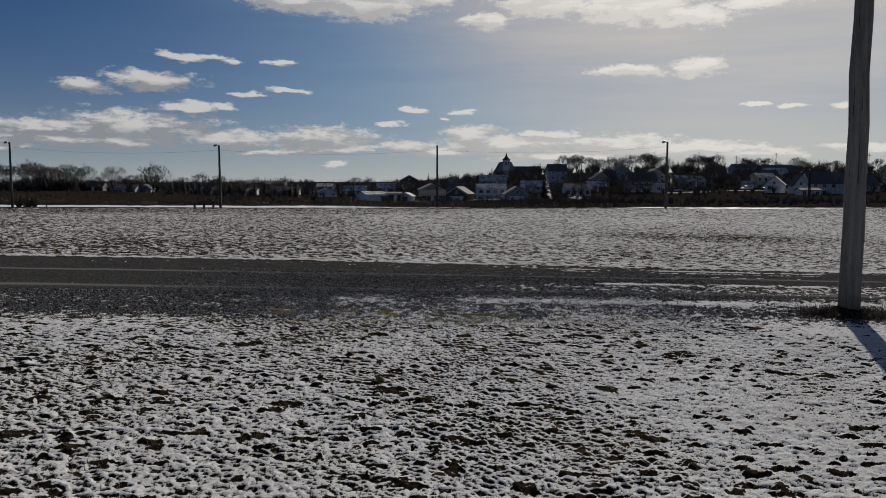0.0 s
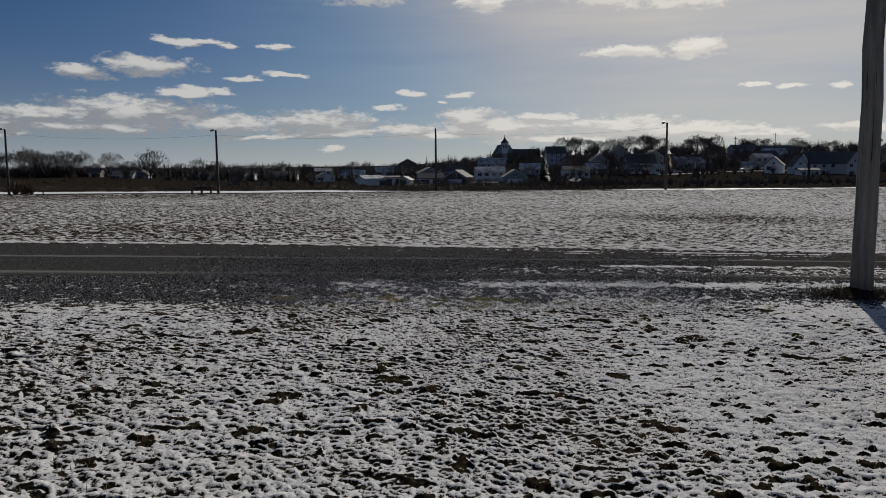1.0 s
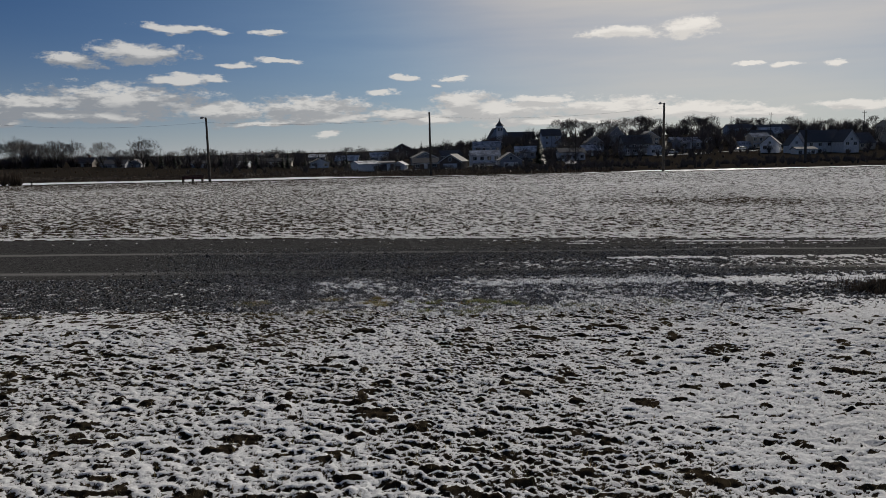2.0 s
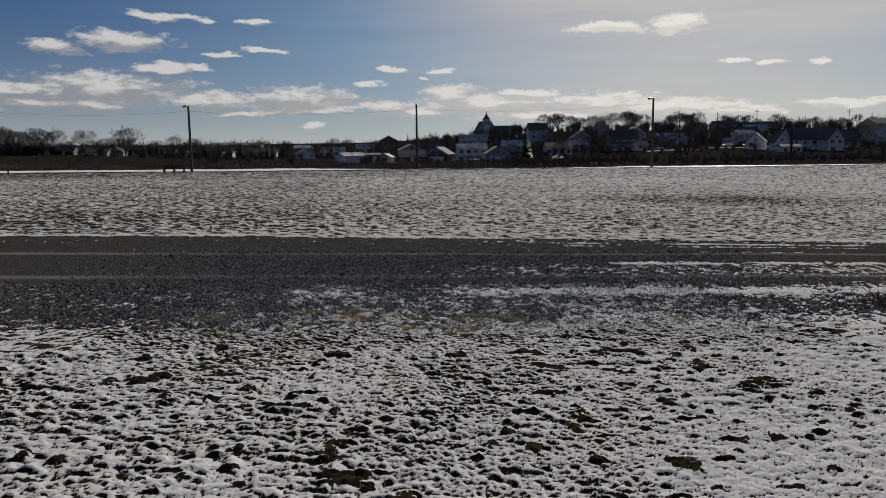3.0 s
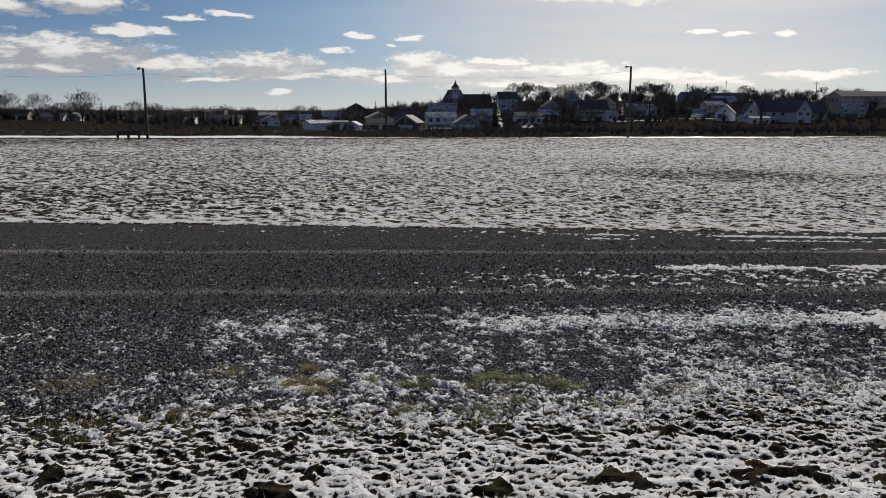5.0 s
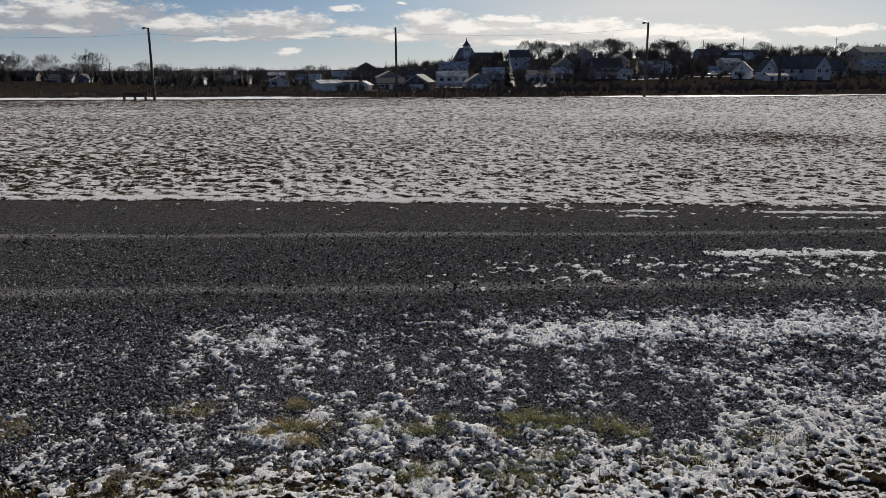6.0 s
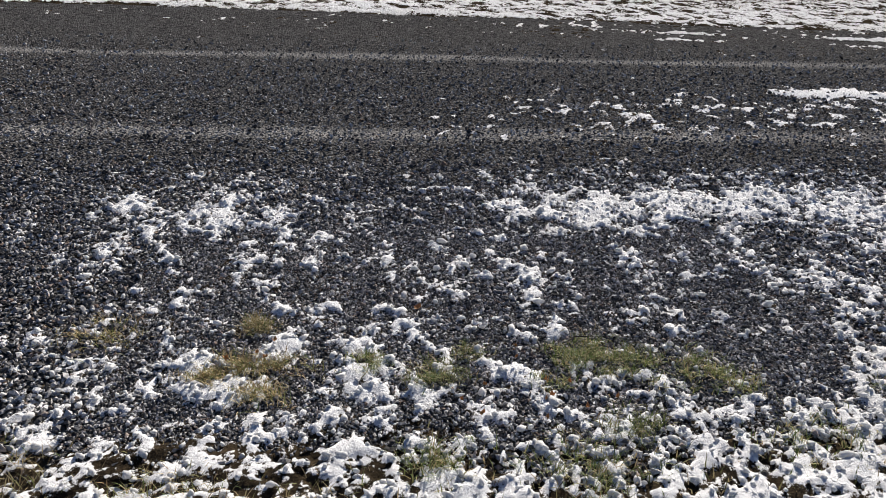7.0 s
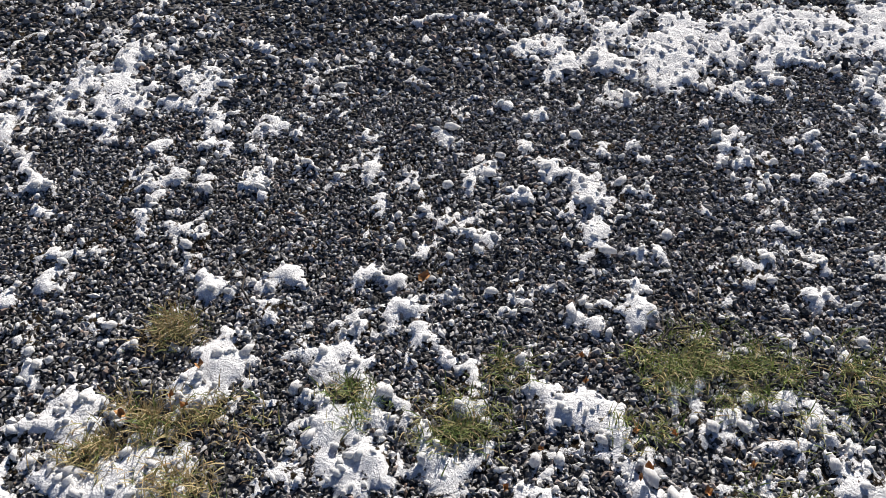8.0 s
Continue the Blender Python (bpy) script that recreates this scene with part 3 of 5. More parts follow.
def turned(n, tilt):
    """Random turns about z with a random tilt, as n 3 x 3 matrices."""
    a, t, d = rng.uniform(0, 2 * np.pi, n), rng.normal(0, tilt, n), rng.uniform(0, 2 * np.pi, n)
    ca, sa, ct, st, cd, sd = np.cos(a), np.sin(a), np.cos(t), np.sin(t), np.cos(d), np.sin(d)
    zero, one = np.zeros(n), np.ones(n)
    z = np.stack([ca, -sa, zero, sa, ca, zero, zero, zero, one], -1).reshape(n, 3, 3)
    x = np.stack([one, zero, zero, zero, ct, -st, zero, st, ct], -1).reshape(n, 3, 3)
    w = np.stack([cd, -sd, zero, sd, cd, zero, zero, zero, one], -1).reshape(n, 3, 3)
    return w @ x @ z


BOX = np.array([[a, b, c] for c in (-1, 1) for b in (-1, 1) for a in (-1, 1)], float)
ICO = np.array([c for a in (-1, 1) for b in (-1.618, 1.618) for c in ((0, a, b), (a, b, 0), (b, 0, a))], float) / 1.75
BOX_Q = np.array([[0, 2, 3, 1], [4, 5, 7, 6], [0, 1, 5, 4], [2, 6, 7, 3], [0, 4, 6, 2], [1, 3, 7, 5]])
OCT = np.array([[1, 0, 0], [0, 1, 0], [-1, 0, 0], [0, -1, 0], [0, 0, 1], [0, 0, -1]], float)
OCT_T = np.array([[0, 1, 4], [1, 2, 4], [2, 3, 4], [3, 0, 4], [1, 0, 5], [2, 1, 5], [3, 2, 5], [0, 3, 5]])


def crushed(x, y, z, size, base, faces):
    """Chipped angular stones at the places given, as one vertex and face array."""
    n, k = len(x), len(base)
    shape = base[None] * (1 + rng.uniform(-.38, .3, (n, k, 3)))
    shape = shape * (size[:, None] * np.stack([rng.uniform(.85, 1.55, n), rng.uniform(.6, 1.05, n), rng.uniform(.42, .85, n)], -1))[:, None]
    v = np.einsum("nij,nkj->nki", turned(n, 0.45), shape) + np.stack([x, y, z], -1)[:, None]
    return v.reshape(-1, 3), (faces[None] + (np.arange(n) * k)[:, None, None]).reshape(-1, faces.shape[1])


def road_top(x, y):
    return land(x, y) + 0.008


PICK = (-0.16, 0.1, 10.0, 10.18)


def unpicked(x, y):
    return ~((x > PICK[0]) & (x < PICK[1]) & (y > PICK[2]) & (y < PICK[3]))


def lay_gravel(x0, x1, y0, y1, step, mean, base, faces, hole=None, soft=0.0):
    x, y = lattice(x0, x1, y0, y1, step)
    if soft:
        inner = np.minimum(np.minimum(x - x0, x1 - x), y1 - y) / soft
        ok = rng.uniform(0, 1, len(x)) < inner
        x, y = x[ok], y[ok]
    keep = (rng.uniform(0, 1, len(x)) < smooth((y + 0.25 * fbm(x, y, 0.5, 201) - 8.95) / 0.35)) & unpicked(x, y)
    if hole:
        keep &= ~((x > hole[0]) & (x < hole[1]) & (y > hole[2]) & (y < hole[3]))
    x, y = x[keep], y[keep]
    r = rng.lognormal(np.log(mean), 0.28, len(x)).clip(mean * .6, mean * 2)
    ob = raw("gravel", *crushed(x, y, road_top(x, y) + r * rng.uniform(0, .9, len(x)), r, base, faces), STONE)
    tagged(ob, "loose dark grey crushed stones", "gravel", kind="stuff")


bm = bmesh.new()
ico_hull = bmesh.ops.convex_hull(bm, input=[bm.verts.new(c) for c in ICO])
bm.verts.index_update()
ICO_T = np.array([[v.index for v in f.verts] for f in bm.faces])
bm.free()
CLOSE = (-1.35, 1.2, 9.15, 10.6)
lay_gravel(*CLOSE, 0.0088, 0.0044, OCT * 1.22, OCT_T)
lay_gravel(-2.9, 3.4, 9.0, 11.5, 0.0152, 0.0066, OCT * 1.25, OCT_T, CLOSE, 0.7)
lay_gravel(-4.6, 5.4, 11.0, 14.6, 0.032, 0.009, OCT, OCT_T, None, 1.8)
for x0, x1 in ((-7.5, -2.3), (2.8, 8.5)):
    lay_gravel(x0, x1, 9.1, 11.3, 0.036, 0.0105, OCT, OCT_T)


# crumbs of snow that the thaw has left among the stones and on the clumps
x_, y_ = scatter(120000, -2.6, 3.0, 8.75, 11.3)
dep = snow_depth(x_, y_)
keep = rng.uniform(0, 1, len(x_)) < 0.006 * (dep > -0.45) + 0.1 * smooth((dep + 0.16) / 0.26)
x_, y_ = x_[keep][:7000], y_[keep][:7000]
r = rng.lognormal(np.log(0.0062), 0.35, len(x_)).clip(0.003, 0.014)
crumbs = raw("snow_crumbs", *crushed(x_, y_, np.maximum(road_top(x_, y_) + 0.007, snow_height(x_, y_)) + r * 0.15, r, ICO * 1.15, ICO_T), SNOW_CRUMB, False)
tagged(crumbs, "small crumbs of melting snow among gravel", "snow", kind="stuff")


def blades(name, x, y, z, length, width, lean, mat, label):
    """Bent grass blades, two quads tapering to a tip."""
    n = len(x)
    a = rng.uniform(0, 2 * np.pi, n)
    d = np.stack([np.cos(a), np.sin(a)], -1)
    side = np.stack([-d[:, 1], d[:, 0]], -1) * (width / 2)[:, None]
    base = np.stack([x, y], -1)
    mid = base + d * (length * lean * .35)[:, None]
    tip = base + d * (length * lean)[:, None]
    h = length * np.sqrt(np.clip(1 - lean ** 2, .05, 1))
    v = np.empty((n, 5, 3))
    v[:, 0, :2], v[:, 1, :2], v[:, 2, :2], v[:, 3, :2], v[:, 4, :2] = base - side, base + side, mid + side * .8, mid - side * .8, tip
    v[:, 0, 2] = v[:, 1, 2] = z
    v[:, 2, 2] = v[:, 3, 2] = z + h * .6
    v[:, 4, 2] = z + h
    k = (np.arange(n) * 5)[:, None]
    f = np.concatenate([k + np.array([0, 1, 2]), k + np.array([0, 2, 3]), k + np.array([3, 2, 4])])
    return tagged(raw(name, v.reshape(-1, 3), f, mat, flat=True), label, "grass", kind="stuff")


gx_, gy_ = scatter(150000, -5, 6.4, 3.0, 9.1)
dep = snow_depth(gx_, gy_)
keep = (dep < 0.05) & (rng.uniform(0, 1, len(gx_)) < 0.25 + 0.9 * smooth(0.5 + fbm(gx_, gy_, 0.35, 211)))
gx_, gy_ = gx_[keep][:32000], gy_[keep][:32000]
n = len(gx_)
blades("grass", gx_, gy_, land(gx_, gy_) - 0.005, rng.uniform(.025, .07, n), rng.uniform(.0025, .005, n), rng.uniform(.2, .95, n), BLADE, "short dry grass tufts standing out of the snow")

tx, ty = [], []
for cx, cy, r, m in ((.2, 9.56, .1, 900), (.3, 9.52, .08, 500), (.49, 9.47, .12, 950), (.62, 9.4, .08, 400), (-.31, 9.48, .07, 600), (-.52, 9.55, .05, 350), (-.93, 9.57, .07, 500), (-.89, 9.78, .06, 350),
                     (-1.0, 9.52, .06, 400), (-.78, 9.53, .07, 400), (-.84, 9.4, .07, 350), (.05, 9.42, .05, 250), (-.18, 9.6, .05, 250), (1.23, 9.27, .13, 450), (-1.38, 9.76, .1, 350), (2.2, 9.4, .18, 450), (-2.2, 9.6, .18, 400),
                     (-.33, 9.09, .1, 450), (-1.05, 8.99, .12, 400), (.07, 9.03, .16, 500), (.75, 9.1, .14, 450), (1.6, 9.1, .16, 400), (-.75, 8.84, .2, 700), (-1.5, 9.1, .15, 350), (.24, 9.21, .09, 300)):
    m = int(m * 1.5)
    tx.append(rng.normal(cx, r * .62, m)), ty.append(rng.normal(cy, r * .5, m))
tx, ty = np.concatenate(tx), np.concatenate(ty)
keep = rng.uniform(0, 1, len(tx)) < 0.12 + 0.88 * smooth(0.5 + 2.0 * fbm(tx, ty, 0.05, 221))
tx, ty = tx[keep], ty[keep]
green = np.where(rng.uniform(0, 1, len(tx)) < 0.22, tx < -0.6, tx > -0.6)
for pick, mat, words in ((green, GREEN, "flattened green grass clumps at the gravel edge"), (~green, STRAW, "straw-coloured grass clumps at the gravel edge")):
    ux, uy = tx[pick], ty[pick]
    n = len(ux)
    blades("grass", ux, uy, land(ux, uy) + 0.014, rng.uniform(.02, .05, n), rng.uniform(.0016, .0034, n), rng.uniform(.7, .99, n), mat, words)

mx, my = scatter(90000, -26, 34, 16.2, 46)
dep = snow_depth(mx, my)
keep = dep < 0.0
mx, my = mx[keep][:26000], my[keep][:26000]
n = len(mx)
blades("grass", mx, my, land(mx, my), rng.uniform(.03, .065, n), rng.uniform(.008, .014, n), rng.uniform(.2, .9, n), BLADE, "dry grass tufts of the far field")

# the foot of the near pole is ringed with grass
a, r = rng.uniform(0, 2 * np.pi, 1800), np.abs(rng.normal(0.2, 0.22, 1800)) + 0.1
fx_, fy_ = 5.3 + r * np.cos(a) * 1.3, 10.0 + r * np.sin(a) * 0.8
blades("grass", fx_, fy_, land(fx_, fy_), rng.uniform(.06, .16, 1800), rng.uniform(.004, .007, 1800), rng.uniform(.2, .9, 1800), REED, "dark grass round the foot of a pole")


ma, mr = np.meshgrid(np.linspace(0, 2 * np.pi, 40), np.linspace(0, 1, 12))
mound = sheet("soil_mound", 5.3 - 0.05 + mr * np.cos(ma) * 0.85, 9.97 + mr * np.sin(ma) * 0.5,
              lambda x, y: land(x, y) - 0.02 + (0.13 + 0.05 * fbm(x, y, 0.12, 231)) * smooth(1 - np.hypot((x - 5.25) / 0.85, (y - 9.97) / 0.5)), TURF)
tagged(mound, "dark bare soil heaped round a pole's foot", "soil", kind="stuff")


# ---- building helpers ----
def part(name, bm, mat, parent=None, label="", smooth_it=False):
    me = bpy.data.meshes.new(name)
    if smooth_it:
        for f in bm.faces:
            f.smooth = True
    bm.normal_update()
    bm.to_mesh(me)
    bm.free()
    me.materials.append(mat)
    ob = new(name, me)
    if parent is not None:
        ob.parent = parent
    if label:
        ob["label"] = label
    return ob


def empty(name, m):
    ob = new(name)
    ob.matrix_world = m
    ob.empty_display_size = 0.2
    return ob


def box(bm, x0, x1, y0, y1, z0, z1):
    v = [bm.verts.new(c) for c in ((x0, y0, z0), (x1, y0, z0), (x1, y1, z0), (x0, y1, z0), (x0, y0, z1), (x1, y0, z1), (x1, y1, z1), (x0, y1, z1))]
    for f in ((0, 3, 2, 1), (4, 5, 6, 7), (0, 1, 5, 4), (1, 2, 6, 5), (2, 3, 7, 6), (3, 0, 4, 7)):
        bm.faces.new([v[k] for k in f])
    return bm


def boxes(*rows):
    bm = bmesh.new()
    for r in rows:
        box(bm, *r)
    return bm


def prism(bm, outline, axis, a, b):
    """An outline of (u, z) points drawn out along x or y from a to b."""
    put = (lambda u, w, z: (w, u, z)) if axis == "x" else (lambda u, w, z: (u, w, z))
    p = [bm.verts.new(put(u, a, z)) for u, z in outline]
    q = [bm.verts.new(put(u, b, z)) for u, z in outline]
    n = len(outline)
    bm.faces.new(p), bm.faces.new(q[::-1])
    for k in range(n):
        bm.faces.new((p[k], q[k], q[(k + 1) % n], p[(k + 1) % n]))
    bmesh.ops.recalc_face_normals(bm, faces=bm.faces)
    return bm


def tube(bm, points, radii, sides=10, capped=True):
    """A tapering tube through the points, closed if capped."""
    rings = []
    for k, c in enumerate(points):
        c = Vector(c)
        d = (Vector(points[min(k + 1, len(points) - 1)]) - Vector(points[max(k - 1, 0)])).normalized()
        u = d.cross(Vector((1, 0, 0) if abs(d.x) < 0.8 else (0, 1, 0))).normalized()
        w = d.cross(u)
        rings.append([bm.verts.new(c + (u * math.cos(2 * math.pi * i / sides) + w * math.sin(2 * math.pi * i / sides)) * radii[k]) for i in range(sides)])
    for r, t in zip(rings, rings[1:]):
        for i in range(sides):
            bm.faces.new((r[i], r[(i + 1) % sides], t[(i + 1) % sides], t[i]))
    if capped:
        bm.faces.new(rings[0][::-1]), bm.faces.new(rings[-1])
    return bm


# ---- poles, cables, bench ----
def timber_pole(x, y, z, height, r0, r1, mat, label, lamp=0, sides=14):
    wobble = random.Random(int(x * 10))
    ob = empty("light_pole" if lamp else "utility_pole", pose(x, y, z))
    steps = 14
    pts = [(0.012 * wobble.uniform(-1, 1), 0.012 * wobble.uniform(-1, 1), -0.3 + (height + 0.3) * k / steps) for k in range(steps + 1)]
    rad = [(r0 + (r1 - r0) * k / steps) * (1 + 0.012 * wobble.uniform(-1, 1)) for k in range(steps + 1)]
    part("shaft", tube(bmesh.new(), pts, rad, sides), mat, ob, smooth_it=True)
    part("cap", tube(bmesh.new(), [(0, 0, height), (0, 0, height + 0.03)], [r1 * 1.02, r1 * 0.8], sides), METAL, ob, "thin metal cap")
    if lamp:
        arm = part("arm", tube(bmesh.new(), [(0, 0, height - 0.25), (lamp * 0.15, 0, height - 0.02), (lamp * 0.3, 0, height + 0.02)], [0.04, 0.035, 0.03], 6), METAL, ob, "short metal bracket")
        bm = bmesh.new()
        tube(bm, [(lamp * 0.22, 0, height + 0.04), (lamp * 0.4, 0, height), (lamp * 0.6, 0, height - 0.06)], [0.06, 0.13, 0.08], 8)
        part("lamp_head", bm, METAL, arm, "small grey lamp head")
    bm = bmesh.new()
    tube(bm, [(0, 0, height - 0.55), (0, 0, height - 0.47)], [r1 * 1.25, r1 * 1.25], sides)
    part("cable_clamp", bm, METAL, ob, "metal band holding the cable")
    return tagged(ob, label, "pole", "" if mat is POLE_WOOD else "field poles")


near = timber_pole(5.3, 10.0, 0.0, 9.2, 0.142, 0.082, POLE_WOOD, "weathered grey wooden pole beside the gravel track", sides=20)
for k in range(22):
    a, z0 = random.uniform(0, 6.28), random.uniform(0.2, 5.5)
    r = 0.142 - 0.0065 * z0 + 0.0005
    w, h = random.uniform(0.003, 0.007), random.uniform(0.15, 0.7)
    bm = bmesh.new()
    c = [Vector((math.cos(a + da) * (r + o), math.sin(a + da) * (r + o), z)) for da, z, o in ((-w / r, z0, 0), (w / r, z0, 0), (w / r * .3, z0 + h, -.0022), (-w / r * .3, z0 + h, -.0022))]
    bm.faces.new([bm.verts.new(v) for v in c])
    part("crack", bm, CABLE, near, "dark drying crack in the wood")

POLES = ((-44.4, 89.2, 7.3, -1), (-20.9, 87.2, 6.95, -1), (3.35, 89.6, 7.1, 0), (28.6, 84.6, 7.35, -1))
for x, y, h, lamp in POLES:
    timber_pole(x, y, float(land(x, y)), h, 0.15, 0.1, DARK_WOOD, "dark wooden pole " + ("with a small lamp " if lamp else "") + "at the snowy field's end", lamp, 10)


def cable(a, b, sag):
    pts = []
    for k in range(15):
        u = k / 14
        pts.append((a[0] + (b[0] - a[0]) * u, a[1] + (b[1] - a[1]) * u, a[2] + (b[2] - a[2]) * u - sag * 4 * u * (1 - u)))
    return tagged(part("overhead_cable", tube(bmesh.new(), pts, [0.007] * 15, 5), CABLE), "thin black cable slung between wooden poles", "cable", "overhead cables")


heads = [(x, y, float(land(x, y)) + h - 0.5) for x, y, h, lamp in POLES]
for a, b in zip(heads, heads[1:]):
    cable(a, b, 0.5)


def bench(x, y, turn):
    ob = empty("bench", pose(x, y, float(land(x, y)) - 0.02, 0, 0, turn))
    ob.scale = (1.12, 1.0, 1.1)
    for k in range(3):
        part("back_plank", boxes((-1.0, 1.0, 0.2 + 0.03 * k, 0.245 + 0.03 * k, 0.42 + 0.13 * k, 0.53 + 0.13 * k)), BENCH_WOOD, ob)
    for k in range(3):
        part("seat_plank", boxes((-1.0, 1.0, -0.26 + 0.15 * k, -0.13 + 0.15 * k, 0.41, 0.455)), BENCH_WOOD, ob)
    for u in (-0.88, 0.0, 0.88):
        part("leg", boxes((u - 0.06, u + 0.06, -0.24, -0.14, 0, 0.41), (u - 0.06, u + 0.06, 0.16, 0.26, 0, 0.41), (u - 0.05, u + 0.05, -0.24, 0.26, 0.33, 0.41), (u - 0.05, u + 0.05, 0.25, 0.31, 0.4, 0.78)), DARK_WOOD, ob, "dark wooden leg frame")
    return tagged(ob, "red-brown wooden bench standing on the snowy field's edge", "bench")


bench(-22.0, 84.4, 2)

# ---- field end: snowy path, reeds, scrub ----
ex = np.linspace(-75, 110, 700)
ew = np.linspace(0, 1, 6)[:, None]
wid = 6.0 - 2.0 * smooth((ex - 15) / 10) + 0.9 * fbm(ex, ex * 0, 4.0, 301) - 5.0 * np.exp(-((ex - 8) / 15) ** 4)
path_y = field_end(ex)[None] - 0.2 + ew * wid[None]
path_x = np.repeat(ex[None], 6, 0)
tagged(sheet("snow_path", path_x, path_y, lambda x, y: land(x, y) + 0.05 + 0.03 * fbm(x, y, 0.8, 311), ICE), "band of clean snow along the field's end", "snow", kind="stuff")


def reeds(n, x0, x1, near_d, far_d, h0, h1, mat, name, label):
    x = rng.uniform(x0, x1, n)
    y = field_end(x) + near_d + (far_d - near_d) * rng.uniform(0, 1, n) ** 1.3
    clump = 0.65 + 0.5 * fbm(x, y, 3.5, 321)
    ob = blades(name, x, y, land(x, y) - 0.05, rng.uniform(h0, h1, n) * clump.clip(.3, 1.3), rng.uniform(.02, .045, n), rng.uniform(.05, .8, n), mat, label)
    ob["category"] = "reeds"


reeds(28000, -110, -6, 7.5, 70, 0.45, 0.85, REED, "reeds", "dense brown reeds and weeds behind the field")
reeds(6000, -8, 26, 2.0, 40, 0.4, 0.9, REED, "reeds", "brown weeds behind the field")


def thicket(name, n, x0, x1, y0, y1, h0, h1, twigs, mat, label):
    """Leafless scrub: upright, spreading, tapering twigs in uneven clumps."""
    cx = rng.uniform(x0, x1, n)
    cy = rng.uniform(y0, y1, n)
    ch = rng.uniform(h0, h1, n) * (0.75 + 0.35 * fbm(cx, cy, 22, 331, 2))
    i = np.repeat(np.arange(n), twigs)
    m = len(i)
    ang, out = rng.uniform(0, 2 * np.pi, m), np.sqrt(rng.uniform(0, 1, m)) * ch[i] * 0.42
    foot = rng.uniform(0, 0.75, m) ** 1.6
    bx, by = cx[i] + np.cos(ang) * out * foot, cy[i] + np.sin(ang) * out * foot
    bz = land(cx, cy)[i] + ch[i] * foot * 0.75 - 0.3
    tx, ty = cx[i] + np.cos(ang) * out, cy[i] + np.sin(ang) * out
    tz = land(cx, cy)[i] + ch[i] * (0.35 + 0.65 * rng.uniform(0.1, 1, m) ** 0.6) * (1 - 0.35 * (out / (ch[i] * 0.42)) ** 2)
    w = ch[i] * rng.uniform(.006, .014, m) + 0.02
    a2 = rng.uniform(0, 2 * np.pi, m)
    v = np.empty((m, 3, 3))
    v[:, 0] = np.stack([bx - np.cos(a2) * w, by - np.sin(a2) * w, bz], -1)
    v[:, 1] = np.stack([bx + np.cos(a2) * w, by + np.sin(a2) * w, bz], -1)
    v[:, 2] = np.stack([tx, ty, np.maximum(tz, bz + 0.2)], -1)
    return tagged(raw(name, v.reshape(-1, 3), np.arange(m * 3).reshape(m, 3), mat), label, "woods", kind="stuff")


thicket("scrub", 420, 14, 120, 92, 135, 0.6, 1.4, 70, TWIG, "dark leafless scrub behind the field")
thicket("scrub", 380, -150, 0, 140, 250, 0.5, 1.2, 45, REED, "brown leafless brush behind the reeds")
thicket("far_woods", 230, -170, -35, 252, 330, 4, 8, 110, TWIG, "leafless brown thicket on the plain")
thicket("far_woods", 75, -150, -104, 244, 268, 6, 9, 150, TWIG, "tall leafless thicket beside the field")
thicket("far_woods", 330, -70, 75, 290, 480, 3.5, 9, 100, TWIG, "leafless trees on the town's slope")
thicket("far_woods", 420, 60, 330, 320, 520, 5, 12, 110, TWIG, "leafless trees on the town's hill")
thicket("scrub", 260, -60, 200, 150, 262, 1.2, 3.4, 80, TWIG, "leafless bushes between the houses")
thicket("scrub", 360, 55, 270, 262, 335, 2.2, 6.2, 90, TWIG, "leafless bushes on the slope among houses")
thicket("scrub", 150, -75, 60, 240, 300, 1.6, 4.0, 80, TWIG, "leafless bushes behind white sheds")
thicket("scrub", 150, 15, 120, 100, 160, 1.0, 2.0, 90, TWIG, "dark leafless scrub below the houses")
thicket("scrub", 90, 185, 262, 296, 316, 3.0, 5.5, 90, TWIG, "leafless bushes below a large building")
thicket("far_woods", 260, -330, 340, 520, 640, 6, 10, 70, TWIG, "distant leafless woods along the skyline")


# ---- trees ----
def bare_tree(seed, height, spread, mat=BARK):
    """A leafless tree: tapered trunk with forking limbs, then a crown of fine twigs."""
    r = random.Random(seed)
    trunk, crown = bmesh.new(), bmesh.new()

    def grow(p, d, length, radius, level):
        bend = Vector((r.uniform(-1, 1), r.uniform(-1, 1), r.uniform(-.2, .6))) * 0.22
        mid, end = p + d * length * 0.5 + bend * length * 0.2, p + (d + bend).normalized() * length
        if level < 3:
            tube(trunk if level < 2 else crown, [p, mid, end], [radius, radius * .82, radius * .62], 6 if level < 2 else 4)
        else:
            tube(crown, [p, end], [radius, radius * .6], 3, False)
        if level == 5:
            return
        kids = (4, 3, 3, 3, 3)[level]
        for k in range(kids):
            a = 2 * math.pi * (k + r.uniform(-.3, .3)) / kids + level
            tilt = spread * r.uniform(.55, 1.25) * (0.8 if level else 0.75)
            side = d.orthogonal().normalized()
            side.rotate(Matrix.Rotation(a, 3, d))
            nd = (d * math.cos(tilt) + side * math.sin(tilt) + Vector((0, 0, .12))).normalized()
            grow(end if k else mid.lerp(end, .7), nd, length * (r.uniform(1.05, 1.35) if level == 0 else r.uniform(.68, .92)), max(radius * .52, 0.03), level + 1)
    grow(Vector((0, 0, -.3)), Vector((r.uniform(-.06, .06), r.uniform(-.06, .06), 1)).normalized(), height * 0.17, height * 0.024, 0)
    ob = part("tree", trunk, mat, smooth_it=True)
    part("crown", crown, TWIG, ob, "fine bare twigs")
    return tagged(ob, "leafless tree with spreading dark branches", "tree", "leafless trees")


